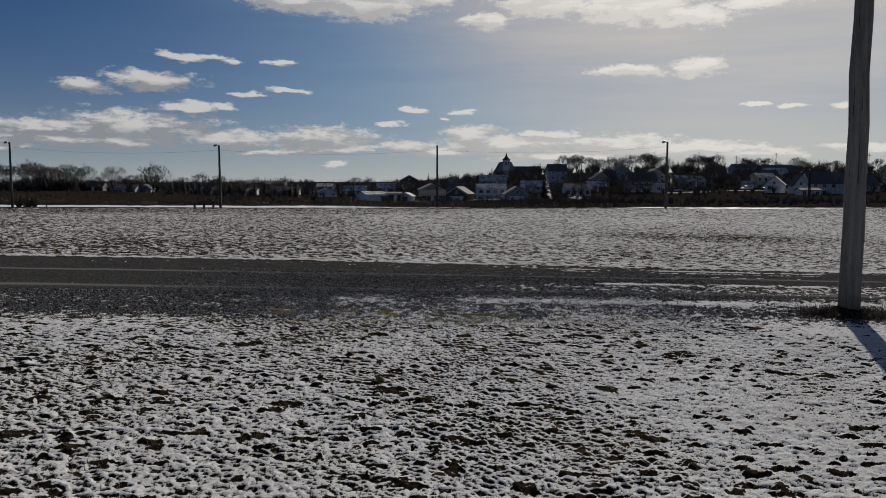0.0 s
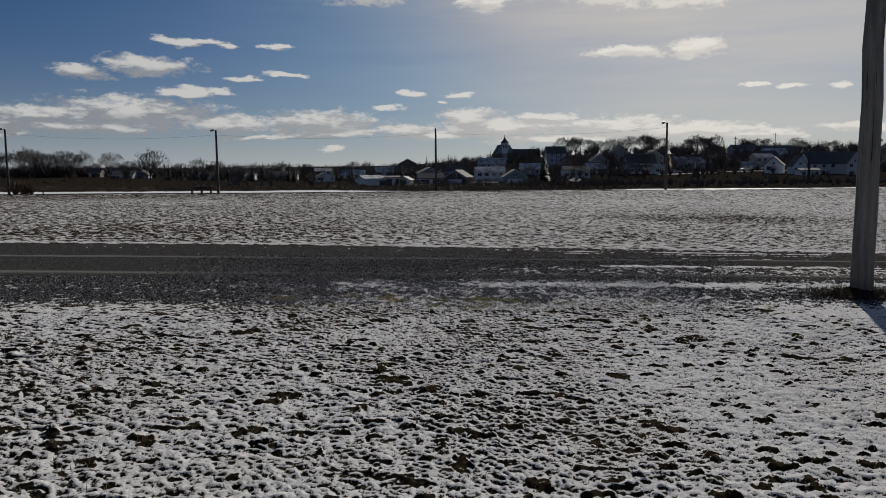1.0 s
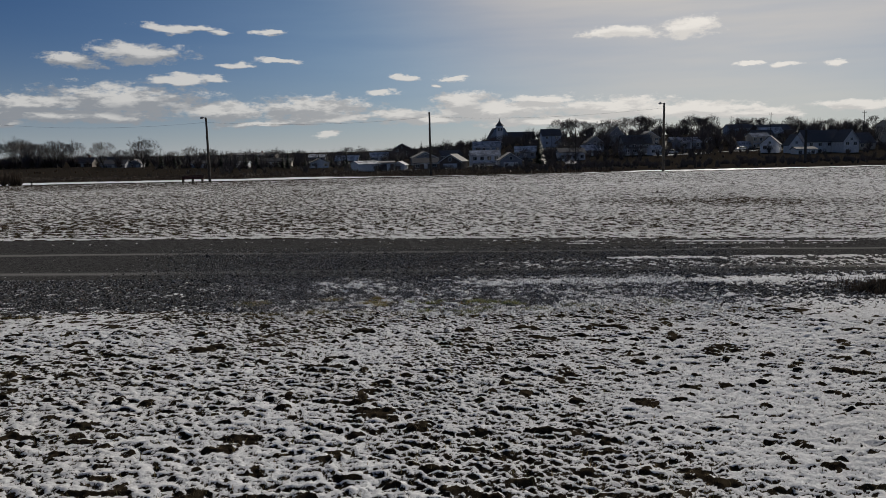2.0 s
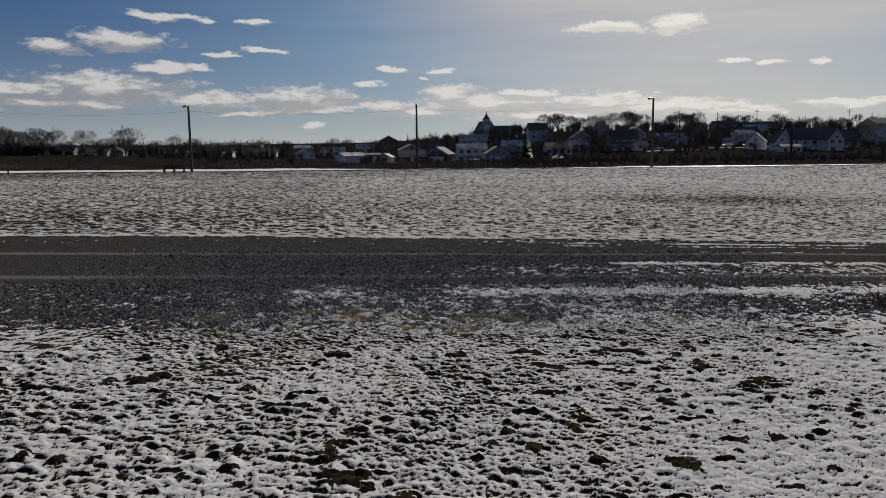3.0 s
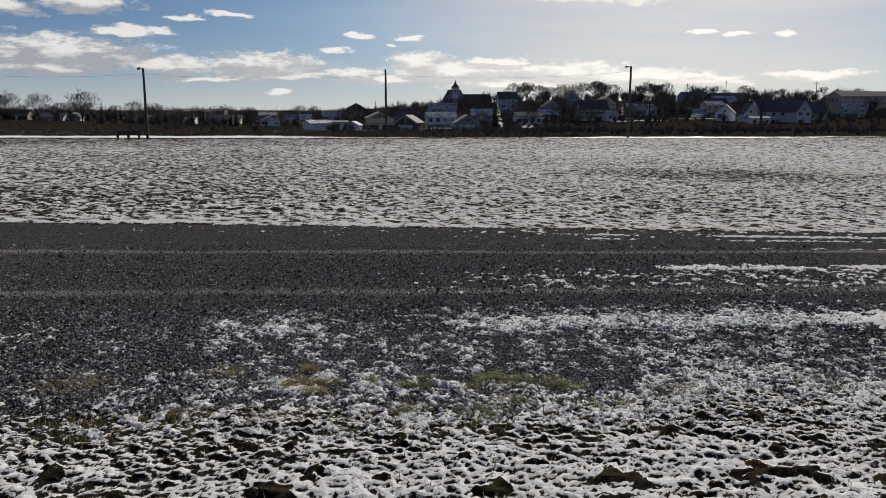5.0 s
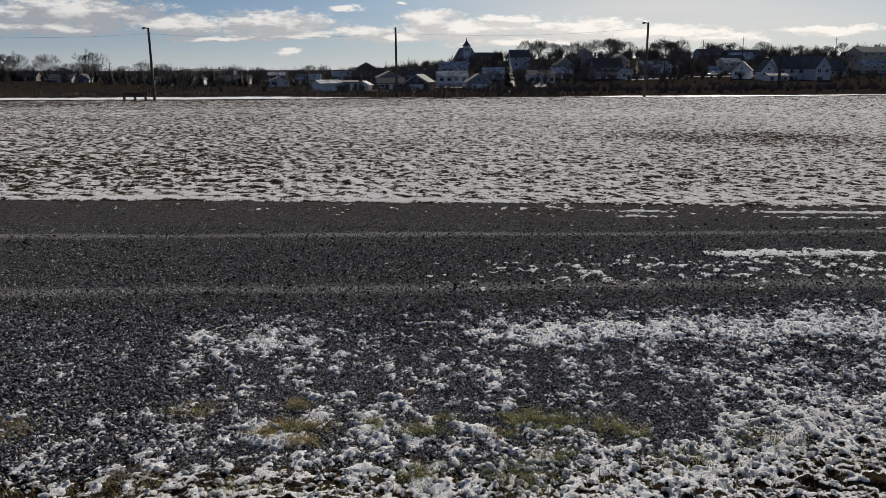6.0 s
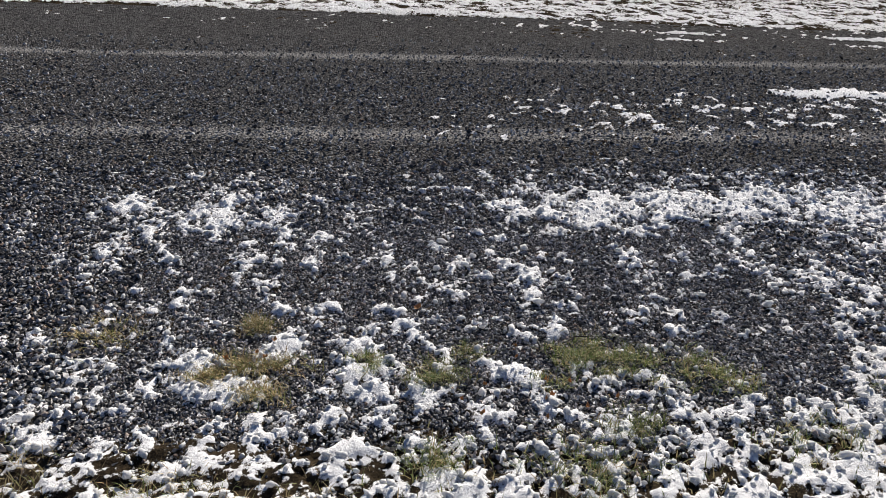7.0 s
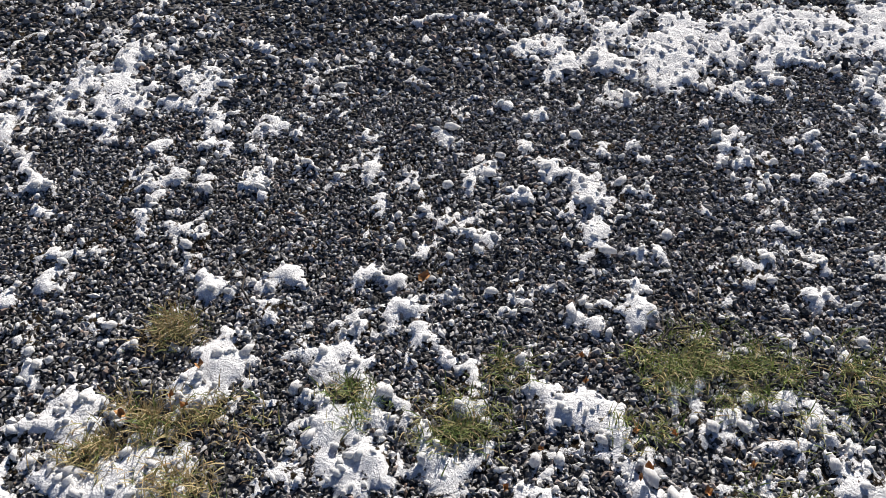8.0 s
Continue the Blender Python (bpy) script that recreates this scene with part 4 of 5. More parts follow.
def conifer(seed, height):
    r = random.Random(seed)
    ob = part("conifer", tube(bmesh.new(), [(0, 0, -.3), (0, 0, height * .5), (0, 0, height)], [height * .022, height * .013, .02], 7), BARK, smooth_it=True)
    bm = bmesh.new()
    z = height * .1
    while z < height * .98:
        reach = (height - z) * .26 * r.uniform(.75, 1.15) + .15
        for k in range(8):
            a = r.uniform(0, 6.28)
            d, q = Vector((math.cos(a), math.sin(a), 0)), Vector((-math.sin(a), math.cos(a), 0))
            L = reach * r.uniform(.6, 1.1)
            pts = [(d * .05 + Vector((0, 0, z))), (d * L * .6 + q * L * .28 + Vector((0, 0, z - L * .15))), (d * L + Vector((0, 0, z - L * .3))), (d * L * .6 - q * L * .28 + Vector((0, 0, z - L * .22)))]
            bm.faces.new([bm.verts.new(c) for c in pts])
        z += height * .032
    part("crown", bm, NEEDLE, ob, "dark green needled boughs")
    return tagged(ob, "dark evergreen conifer with drooping boughs", "conifer", "conifers")


TREES = [bare_tree(5, 8.0, .74), bare_tree(9, 8.0, .66), bare_tree(14, 8.0, .8)]
SPRUCE = [conifer(2, 7.0), conifer(6, 7.0)]
used = set()


def stand(kinds, k, x, y, scale, turn):
    """Puts the first of its kind in place, later ones as copies."""
    m = pose(x, y, float(land(x, y)) - 0.1, 0, 0, turn)
    first = kinds[k]
    ob = first if first not in used else copy_thing(first, m)
    used.add(first)
    ob.matrix_world = m @ Matrix.Scale(scale, 4)
    return ob


stand(TREES, 0, -106.0, 250, 1.4, 20)
stand(TREES, 1, -91.5, 250, 1.35, 75)
stand(TREES, 2, -79.6, 250, 1.45, 10)
stand(TREES, 1, -101.0, 262, 0.8, 160)
stand(TREES, 0, -119.0, 255, 1.3, 200)
stand(TREES, 2, -124.0, 262, 1.3, 250)
stand(TREES, 1, -113.0, 258, 1.25, 310)
stand(SPRUCE, 0, -74.5, 252, 0.9, 0)
stand(SPRUCE, 1, -71.5, 256, 0.75, 40)
stand(TREES, 1, -60.0, 250, 0.9, 140)
ridge = random.Random(21)
for k in range(13):
    stand(SPRUCE, k % 2, -64 + 4.6 * k + ridge.uniform(-1.5, 1.5), 268 + ridge.uniform(-8, 18), ridge.uniform(.55, .95), ridge.uniform(0, 360))
for k in range(11):
    stand(TREES, k % 3, -30 + 9.0 * k + ridge.uniform(-3, 3), 330 + ridge.uniform(-20, 60), ridge.uniform(.7, 1.15), ridge.uniform(0, 360))
for k in range(7):
    stand(SPRUCE, k % 2, 5 + 7.0 * k + ridge.uniform(-2, 2), 400 + ridge.uniform(-10, 30), ridge.uniform(.8, 1.2), ridge.uniform(0, 360))
for k in range(34):
    stand(TREES, k % 3, 104 + 3.7 * k + ridge.uniform(-2, 2), 480 + ridge.uniform(-20, 40), ridge.uniform(1.25, 2.0), ridge.uniform(0, 360))
for k in range(12):
    stand(TREES, k % 3, 215 + 9.0 * k + ridge.uniform(-3, 3), 420 + ridge.uniform(-20, 40), ridge.uniform(1.0, 1.6), ridge.uniform(0, 360))
for k in range(9):
    stand(TREES, k % 3, -150 + 5.4 * k + ridge.uniform(-2, 2), 256 + ridge.uniform(-6, 14), ridge.uniform(1.25, 1.5), ridge.uniform(0, 360))
for k in range(20):
    stand(SPRUCE, k % 2, -112 + 4.9 * k + ridge.uniform(-2, 2), 278 + ridge.uniform(-8, 26), ridge.uniform(.45, .8), ridge.uniform(0, 360))
for k in range(16):
    stand(TREES, k % 3, -128 + 6.2 * k + ridge.uniform(-2, 2), 285 + ridge.uniform(-12, 20), ridge.uniform(.75, 1.15), ridge.uniform(0, 360))
for k in range(26):
    stand(TREES, (k + 1) % 3, 58 + 8.5 * k + ridge.uniform(-3, 3), 318 + ridge.uniform(-14, 40), ridge.uniform(.75, 1.25), ridge.uniform(0, 360))
for k in range(14):
    stand(TREES, k % 3, -28 + 8.0 * k + ridge.uniform(-3, 3), 262 + ridge.uniform(-10, 18), ridge.uniform(.5, .85), ridge.uniform(0, 360))
stand(SPRUCE, 0, 43.0, 235, 1.28, 60)
stand(SPRUCE, 1, 44.6, 240, 1.0, 10)
stand(SPRUCE, 1, 101, 290, 1.1, 80)
for x, y, k in ((70, 260, 1.2), (78, 268, 1.0), (86, 275, 1.2), (62, 290, 1.0), (120, 300, 1.1), (96, 300, 1.3)):
    stand(TREES, int(x) % 3, x, y, k, x * 7)


# ---- town ----
def window(parent, x, y, z, w, h):
    ob = part("window", boxes((x - w / 2 - .08, x + w / 2 + .08, y - .05, y - .003, z + h, z + h + .09), (x - w / 2 - .08, x + w / 2 + .08, y - .07, y - .003, z - .1, z),
                              (x - w / 2 - .08, x - w / 2, y - .05, y - .003, z, z + h), (x + w / 2, x + w / 2 + .08, y - .05, y - .003, z, z + h), (x - .03, x + .03, y - .045, y - .003, z, z + h)), TRIM, parent, "white window frame")
    part("pane", boxes((x - w / 2, x + w / 2, y - .02, y - .004, z, z + h)), GLASS, ob, "dark glass pane")


def house(name, label, x, y, z, w, h, d, wall, roof, ridge_dir="x", turn=0.0, rise=0.4, cols=3, floors=1, chimney=0, porch=False, garage=False, category="house"):
    """A gabled house; h is the height of its ridge, rise the roof's share of it."""
    ob = empty(name, pose(x, y, z, 0, 0, turn))
    eave = h * (1 - rise)
    foot = min(-0.4, float(land(x, y)) - z - 0.6, float(land(x, y - d / 2)) - z - 0.6)
    bm = bmesh.new()
    if ridge_dir == "y":
        prism(bm, [(-w / 2, foot), (w / 2, foot), (w / 2, eave), (0, h - .05), (-w / 2, eave)], "y", -d / 2, d / 2)
        half, a, b, run = w / 2, -d / 2 - .35, d / 2 + .35, "y"
    else:
        prism(bm, [(-d / 2, foot), (d / 2, foot), (d / 2, eave), (0, h - .05), (-d / 2, eave)], "x", -w / 2, w / 2)
        half, a, b, run = d / 2, -w / 2 - .35, w / 2 + .35, "x"
    part("wall", bm, wall, ob)
    k = (h - eave) / half
    over, th = .35, .16
    for sgn in (-1, 1):
        bm = bmesh.new()
        prism(bm, [(0, h), (sgn * (half + over), eave - over * k), (sgn * (half + over), eave - over * k + th), (0, h + th)], run, a, b)
        part("roof", bm, roof, ob)
    part("fascia", boxes((-w / 2 - .3, w / 2 + .3, -d / 2 - .34, -d / 2 - .3, eave - .3, eave - .16)) if run == "x" else
         prism(prism(bmesh.new(), [(-half - over, eave - over * k - .02), (0, h - .02), (0, h - .2), (-half - over, eave - over * k - .2)], "y", a - .03, a),
               [(half + over, eave - over * k - .02), (0, h - .02), (0, h - .2), (half + over, eave - over * k - .2)], "y", a - .03, a), TRIM, ob, "pale roof-edge board")
    fl = eave / floors
    for f in range(floors):
        for c in range(cols):
            if garage and f == 0:
                continue
            if f == 0 and c == cols // 2 and cols > 1:
                door = part("door", boxes((-w / 2 + w * (c + .5) / cols - .45, -w / 2 + w * (c + .5) / cols + .45, -d / 2 - .05, -d / 2 - .003, 0, min(2.05, fl * .85))), TRIM, ob, "pale front door")
                part("handle", boxes((-w / 2 + w * (c + .5) / cols + .3, -w / 2 + w * (c + .5) / cols + .36, -d / 2 - .1, -d / 2 - .05, .95, 1.05)), METAL, door)
                continue
            window(ob, -w / 2 + w * (c + .5) / cols, -d / 2, f * fl + fl * .36, min(1.1, w / cols * .5), min(1.25, fl * .45))
    if garage:
        gate = part("garage_door", boxes(*[(-w * .32, w * .32, -d / 2 - .05, -d / 2 - .003, .02 + q * eave * .19, (q + 1) * eave * .19) for q in range(4)]), TRIM, ob, "panelled garage door")
        part("handle", boxes((-.1, .1, -d / 2 - .09, -d / 2 - .05, .6, .66)), METAL, gate)
    if ridge_dir == "y" and h - eave > 1.8:
        window(ob, 0, -d / 2, eave + .1, .7, .8)
    if chimney:
        stack = part("chimney", boxes((chimney - .3, chimney + .3, -.3, .3, eave, h + .9)), BRICK, ob, "brick chimney")
        part("chimney_cap", boxes((chimney - .37, chimney + .37, -.37, .37, h + .9, h + 1.0)), METAL, stack)
    if porch:
        part("porch_roof", prism(bmesh.new(), [(-d / 2 - 1.8, 2.25), (-d / 2 - .01, 2.6), (-d / 2 - .01, 2.75), (-d / 2 - 1.8, 2.4)], "x", -w * .45, w * .45), roof, ob)
        for u in (-.42, 0, .42):
            part("porch_post", boxes((w * u - .07, w * u + .07, -d / 2 - 1.7, -d / 2 - 1.56, foot, 2.26)), TRIM, ob)
        part("porch_floor", boxes((-w * .45, w * .45, -d / 2 - 1.8, -d / 2 - .01, foot, .12)), TRIM, ob)
    return tagged(ob, label, category, "houses of the town" if category == "house" else "sheds")



house("bungalow", "dark low bungalow with a black shingle roof among trees", -104.1, 268.0, -2.34, 6.4, 3.9, 6.0, BROWN, ROOF, cols=3, chimney=1.5)
house("bungalow", "grey bungalow with a dark gable roof among trees", -100.7, 278.0, -2.63, 7.8, 4.1, 6.0, GREY, ROOF, cols=3, ridge_dir="x")
house("bungalow", "small dark grey house with a steep gable", -87.2, 267.0, -2.67, 4.1, 3.2, 4.0, GREY, ROOF, cols=2, ridge_dir="y")
house("workshop", "low white workshop with a snow-covered roof", -56.7, 283.0, -3.41, 7.7, 2.4, 6.0, WHITE, ROOF_SNOW, cols=4, rise=.3)
house("bungalow", "beige bungalow with a dark roof on the plain", -47.5, 300.0, -3.33, 6.8, 3.0, 6.0, BEIGE, ROOF, cols=3)
house("bungalow", "low grey house with a dark roof among trees", -67.3, 273.0, -2.79, 5.1, 2.4, 6.0, GREY, ROOF, cols=2)
house("long_hall", "long dark hall with a chimney stack behind trees", -66.0, 365.5, -1.90, 21.7, 3.8, 11.0, BROWN, ROOF, cols=7, rise=.25, chimney=4.0)
house("bungalow", "distant grey house with a snowy roof", -32.5, 323.0, -2.01, 6.6, 2.7, 6.0, GREY, ROOF_SNOW, cols=3)
house("bungalow", "grey house with a broad snowy roof", -6.9, 307.0, -2.28, 7.0, 3.1, 6.0, GREY, ROOF_SNOW, cols=3, rise=.5)
house("tall_house", "tall brown house with a steep dark gable", 2.7, 371.2, -1.47, 9.1, 6.1, 6.3, BROWN, ROOF, cols=2, floors=2, ridge_dir="y")
house("shed", "white shed with a snowy roof behind the field", -8.5, 203.0, -3.60, 5.6, 2.6, 6.0, WHITE, ROOF_SNOW, cols=1, rise=.28, garage=True, turn=24, category="shed")
house("shed", "small white shed with a dark window opening", 0.6, 206.0, -3.74, 3.2, 2.4, 4.0, WHITE, ROOF_SNOW, cols=1, rise=.35, ridge_dir="y", turn=-14, category="shed")
house("carport", "low dark lean-to between two white sheds", -3.8, 205.0, -3.60, 5.4, 2.4, 6.0, BROWN, ROOF, cols=2, rise=.14, category="shed")
house("bungalow", "dark brown house with a snow-edged roof", 7.6, 215.0, -3.63, 6.8, 2.9, 6.0, BROWN, ROOF, cols=3, rise=.42)
house("garage", "large brown garage with a broad gable roof", 15.0, 210.0, -4.10, 6.0, 4.3, 6.0, BROWN, ROOF, cols=1, rise=.42, garage=True, turn=-22, ridge_dir="y", category="shed")
house("two_storey_house", "white two-storey house with a porch and snowy roof", 26.7, 239.0, -5.10, 8.7, 6.0, 6.1, WHITE, ROOF_SNOW, cols=4, floors=2, rise=.22, porch=True)
house("two_storey_house", "blue-grey house with a snowy roof on the slope", 39.7, 344.1, -0.21, 11.7, 4.7, 8.2, BLUE, ROOF_SNOW, cols=4, floors=1, rise=.5)
house("garage", "dark grey garage with a broad gable roof", 31.6, 220.0, -4.22, 6.4, 4.4, 6.0, GREY, ROOF, cols=1, rise=.45, garage=True, ridge_dir="y", category="shed")
house("tall_house", "tall blue-grey house with a dark hipped roof", 69.2, 348.0, -0.27, 8.4, 9.7, 6.0, BLUE, ROOF, cols=2, floors=3, rise=.3)
house("bungalow", "long pale house with a low dark roof", 61.7, 275.2, -3.96, 9.1, 4.8, 6.4, WHITE, ROOF, cols=4, rise=.28)
house("tall_house", "tall grey house with a steep dark gable", 100.4, 355.0, -1.89, 7.1, 11.8, 6.0, GREY, ROOF, cols=2, floors=3, ridge_dir="y", rise=.3)
house("two_storey_house", "grey house with a big dark roof and white windows", 90.5, 292.7, -1.83, 10.6, 7.0, 7.4, GREY, ROOF, cols=4, floors=2, rise=.45, porch=True)
house("bungalow", "small pale blue house beside a dark-roofed one", 94.4, 282.0, -2.26, 4.0, 3.3, 4.0, WHITE, ROOF_SNOW, cols=2, rise=.3)
house("bungalow", "distant house with a snow-covered roof on the hill", 131.1, 362.0, 2.25, 4.9, 2.4, 4.0, GREY, ROOF_SNOW, cols=3)
house("bungalow", "grey house with a snow-covered roof on the hill", 142.0, 355.0, -0.08, 7.4, 4.1, 6.0, GREY, ROOF_SNOW, cols=3, rise=.5)
house("bungalow", "low house with a snow-covered roof", 138.8, 306.0, -1.48, 4.6, 3.4, 4.0, BEIGE, ROOF_SNOW, cols=2, rise=.5)
house("two_storey_house", "pale house with a flat snowy porch roof", 145.2, 307.0, -1.60, 7.2, 6.7, 6.0, BEIGE, ROOF_SNOW, cols=3, floors=2, rise=.2, porch=True)
house("gabled_house", "white gabled house with a dark roof", 130.9, 267.0, -2.04, 6.3, 5.6, 6.0, WHITE, ROOF, cols=2, floors=1, rise=.5, ridge_dir="y", turn=-32)
house("gabled_house", "narrow white house with a steep gable", 134.4, 258.0, -2.64, 4.9, 6.4, 4.0, WHITE, ROOF, cols=2, floors=1, rise=.5, ridge_dir="y")
house("gabled_house", "large white house with a long dark roof", 144.2, 260.4, -3.39, 12.6, 8.5, 8.8, WHITE, ROOF, cols=4, floors=2, rise=.45, chimney=2.0)
house("gabled_house", "pale house with a long dark roof and snowy porch", 165.6, 276.7, -3.94, 13.4, 7.9, 9.4, BEIGE, ROOF, cols=4, floors=2, rise=.45)
house("long_hall", "blue-grey building under trees on the hill", 183.8, 410.6, 4.66, 13.2, 6.5, 9.3, BLUE, ROOF, cols=5, floors=1, rise=.35)
house("long_hall", "dark-roofed building on the hill", 195.3, 397.5, 4.82, 17.0, 5.5, 11.0, BROWN, ROOF, cols=5, floors=1, rise=.5)
house("long_hall", "large pale building with a low dark roof on the hill", 225.0, 330.0, 3.2, 25.0, 6.6, 11.0, BEIGE, ROOF, cols=7, floors=2, rise=.32)
house("gabled_house", "white gabled wing in front of a dark-roofed house", 149.0, 252.0, -3.4, 5.2, 8.3, 7.0, WHITE, ROOF, cols=2, floors=2, rise=.42, ridge_dir="y")
house("shed", "low white shed beside the gabled houses", 131.5, 246.0, -3.4, 6.4, 3.0, 4.0, WHITE, ROOF, cols=3, rise=.2, category="shed")
house("bungalow", "low dark bungalow with a dark roof on the plain", -92.0, 262.0, -2.5, 7.5, 3.0, 6.0, GREY, ROOF, cols=3)
house("bungalow", "beige bungalow with a dark roof on the plain", -43.0, 300.0, -3.3, 6.0, 2.8, 6.0, BEIGE, ROOF, cols=3)


for x, y, w, h, d, wall, roof, way, floors, words in (
        (118, 312, 9.0, 4.4, 7, GREY, ROOF_SNOW, "x", 1, "low grey house with a thawing snowy roof on the slope"),
        (110, 337, 8.0, 6.4, 7, BEIGE, ROOF, "y", 2, "beige two-storey house with a dark gable on the slope"),
        (82, 322, 7.5, 6.6, 7, GREY, ROOF, "y", 2, "tall grey house with a dark gable among bare trees"),
        (75, 300, 7.0, 4.0, 6, BROWN, ROOF_SNOW, "x", 1, "brown bungalow with a thawing snowy roof"),
        (158, 331, 9.0, 6.0, 7, GREY, ROOF, "x", 2, "grey two-storey house with a dark roof on the hill"),
        (172, 352, 10.0, 6.2, 8, BEIGE, ROOF_SNOW, "x", 2, "beige house with a thawing snowy roof on the hill"),
        (50, 302, 8.0, 4.6, 7, GREY, ROOF_SNOW, "x", 1, "grey bungalow with a thawing snowy roof above a lane"),
        (20, 292, 8.0, 4.2, 6, BROWN, ROOF, "x", 1, "brown bungalow with a dark roof behind sheds"),
        (-18, 286, 8.0, 3.6, 6, BROWN, ROOF_SNOW, "x", 1, "low brown house with a thawing snowy roof"),
        (-26, 262, 6.0, 3.0, 5, WHITE, ROOF, "y", 1, "small white cottage with a dark gable on the plain"),
        (9, 264, 8.0, 4.4, 6, GREY, ROOF, "y", 1, "grey house with a broad dark gable behind sheds"),
        (200, 300, 10.0, 5.4, 7, BEIGE, ROOF_SNOW, "x", 2, "beige house with a thawing snowy roof below a large building")):
    house("town_house", words, x, y, float(land(x, y)), w, h, d, wall, roof, way, (x * 13) % 24 - 12, .42, 3, floors)


def church(x, y, z):
    ob = empty("church", pose(x, y, z))
    foot = float(land(x, y)) - z - 1.5
    w, d, eave, top = 14.0, 16.0, 3.5, 10.6
    part("wall", prism(bmesh.new(), [(-w / 2, foot), (w / 2, foot), (w / 2, eave), (3.4, top - .6), (-3.4, top - .6), (-w / 2, eave)], "y", -d / 2, d / 2), BLUE, ob)
    for s in (-1, 1):
        part("roof", prism(bmesh.new(), [(s * (w / 2 + .5), eave - .6), (s * 3.2, top - .6), (s * 3.2, top - .2), (s * (w / 2 + .5), eave - .2)], "y", -d / 2 - .4, d / 2 + .4), ROOF, ob)
    part("roof", boxes((-3.5, 3.5, -d / 2 - .4, d / 2 + .4, top - .6, top - .15)), ROOF, ob)
    tower = part("tower", boxes((-2.3, 2.3, -d / 2 - .8, -d / 2 + 3.8, foot, top + 1.2)), WHITE, ob, "pale central tower")
    for u in (-1.1, 0, 1.1):
        part("louvre", boxes((u - .35, u + .35, -d / 2 - .86, -d / 2 - .803, top - 2.4, top - .4)), GLASS, tower, "dark belfry louvre")
    bm = bmesh.new()
    c = Vector((0, -d / 2 + 1.5, 0))
    prof = ((3.2, 1.2), (2.3, 2.0), (1.5, 2.9), (.75, 3.9), (.35, 5.0), (.06, 6.6))
    rings = [[bm.verts.new(c + Vector((math.cos(a * math.pi / 4 + .39) * r, math.sin(a * math.pi / 4 + .39) * r, top + h))) for a in range(8)] for r, h in prof]
    for r, t in zip(rings, rings[1:]):
        for k in range(8):
            bm.faces.new((r[k], r[(k + 1) % 8], t[(k + 1) % 8], t[k]))
    bm.faces.new(rings[0][::-1]), bm.faces.new(rings[-1])
    part("spire", bm, ROOF, tower, "dark bell-shaped spire")
    for u in (-5.2, -3.6, 3.6, 5.2):
        window(ob, u, -d / 2, 1.2, .8, 2.4)
    wing = part("nave", prism(bmesh.new(), [(-5, foot), (5, foot), (5, 3.2), (0, 7.2), (-5, 3.2)], "x", w / 2 - 1, w / 2 + 18), BEIGE, ob, "long low nave wing")
    for s in (-1, 1):
        part("nave_roof", prism(bmesh.new(), [(s * 5.4, 2.8), (0, 7.25), (0, 7.6), (s * 5.4, 3.15)], "x", w / 2 - 1.2, w / 2 + 18.4), ROOF, wing)
    return tagged(ob, "blue-white church with a bell-shaped dark spire on the hill", "church")


church(71.5, 542.0, 4.76)


def car(x, y, turn, paint, label):
    ob = empty("car", pose(x, y, float(land(x, y)) + 0.02, 0, 0, turn))
    part("body", prism(bmesh.new(), [(-2.1, .35), (2.1, .35), (2.15, .75), (1.9, .88), (.95, .95), (-1.6, .98), (-2.1, .9)], "y", -.85, .85), paint, ob)
    cabin = part("cabin", prism(bmesh.new(), [(-1.6, .97), (1.0, .94), (.35, 1.42), (-1.2, 1.45)], "y", -.74, .74), GLASS, ob, "dark windows")
    part("roof_panel", boxes((-1.2, .4, -.72, .72, 1.43, 1.5)), paint, cabin)
    for u in (-1.3, 1.3):
        for v in (-.8, .8):
            wheel = part("wheel", tube(bmesh.new(), [(u, v - .1, .32), (u, v + .1, .32)], [.32, .32], 14), RUBBER, ob)
            part("rim", tube(bmesh.new(), [(u, v + (-.115 if v < 0 else .1), .32), (u, v + (-.1 if v < 0 else .115), .32)], [.18, .18], 10), METAL, wheel)
    for v in (-.6, .6):
        part("headlight", boxes((2.1, 2.17, v - .15, v + .15, .62, .76)), TRIM, ob)
    return tagged(ob, label, "car", "parked cars")


car(100.5, 281, 20, CAR_WHITE, "pale car parked beside houses")
car(105.0, 284, 5, CAR_DARK, "dark car parked beside houses")
car(131.0, 290, 170, CAR_WHITE, "pale car parked on a snowy drive")
car(140.5, 292, 185, CAR_DARK, "dark car parked on a snowy drive")
car(30.5, 226, 12, CAR_WHITE, "pale car parked by a white house")
car(44.0, 260, 95, CAR_DARK, "dark car parked on the snowy lane")
car(230.0, 345, 175, CAR_WHITE, "pale car parked below a large building")


def patch(name, x0, y0, x1, y1, w, label):
    """A snowy drive or yard lying on the slope."""
    u, v = np.meshgrid(np.linspace(0, 1, 40), np.linspace(-.5, .5, 8))
    dx, dy = x1 - x0, y1 - y0
    L = math.hypot(dx, dy)
    ww = w * (1 + 0.35 * fbm(u * L, v * 3, 4.0, 401))
    return tagged(sheet(name, x0 + dx * u - dy / L * v * ww, y0 + dy * u + dx / L * v * ww, lambda a, b: land(a, b) + 0.14, SNOW), label, "snow", kind="stuff")


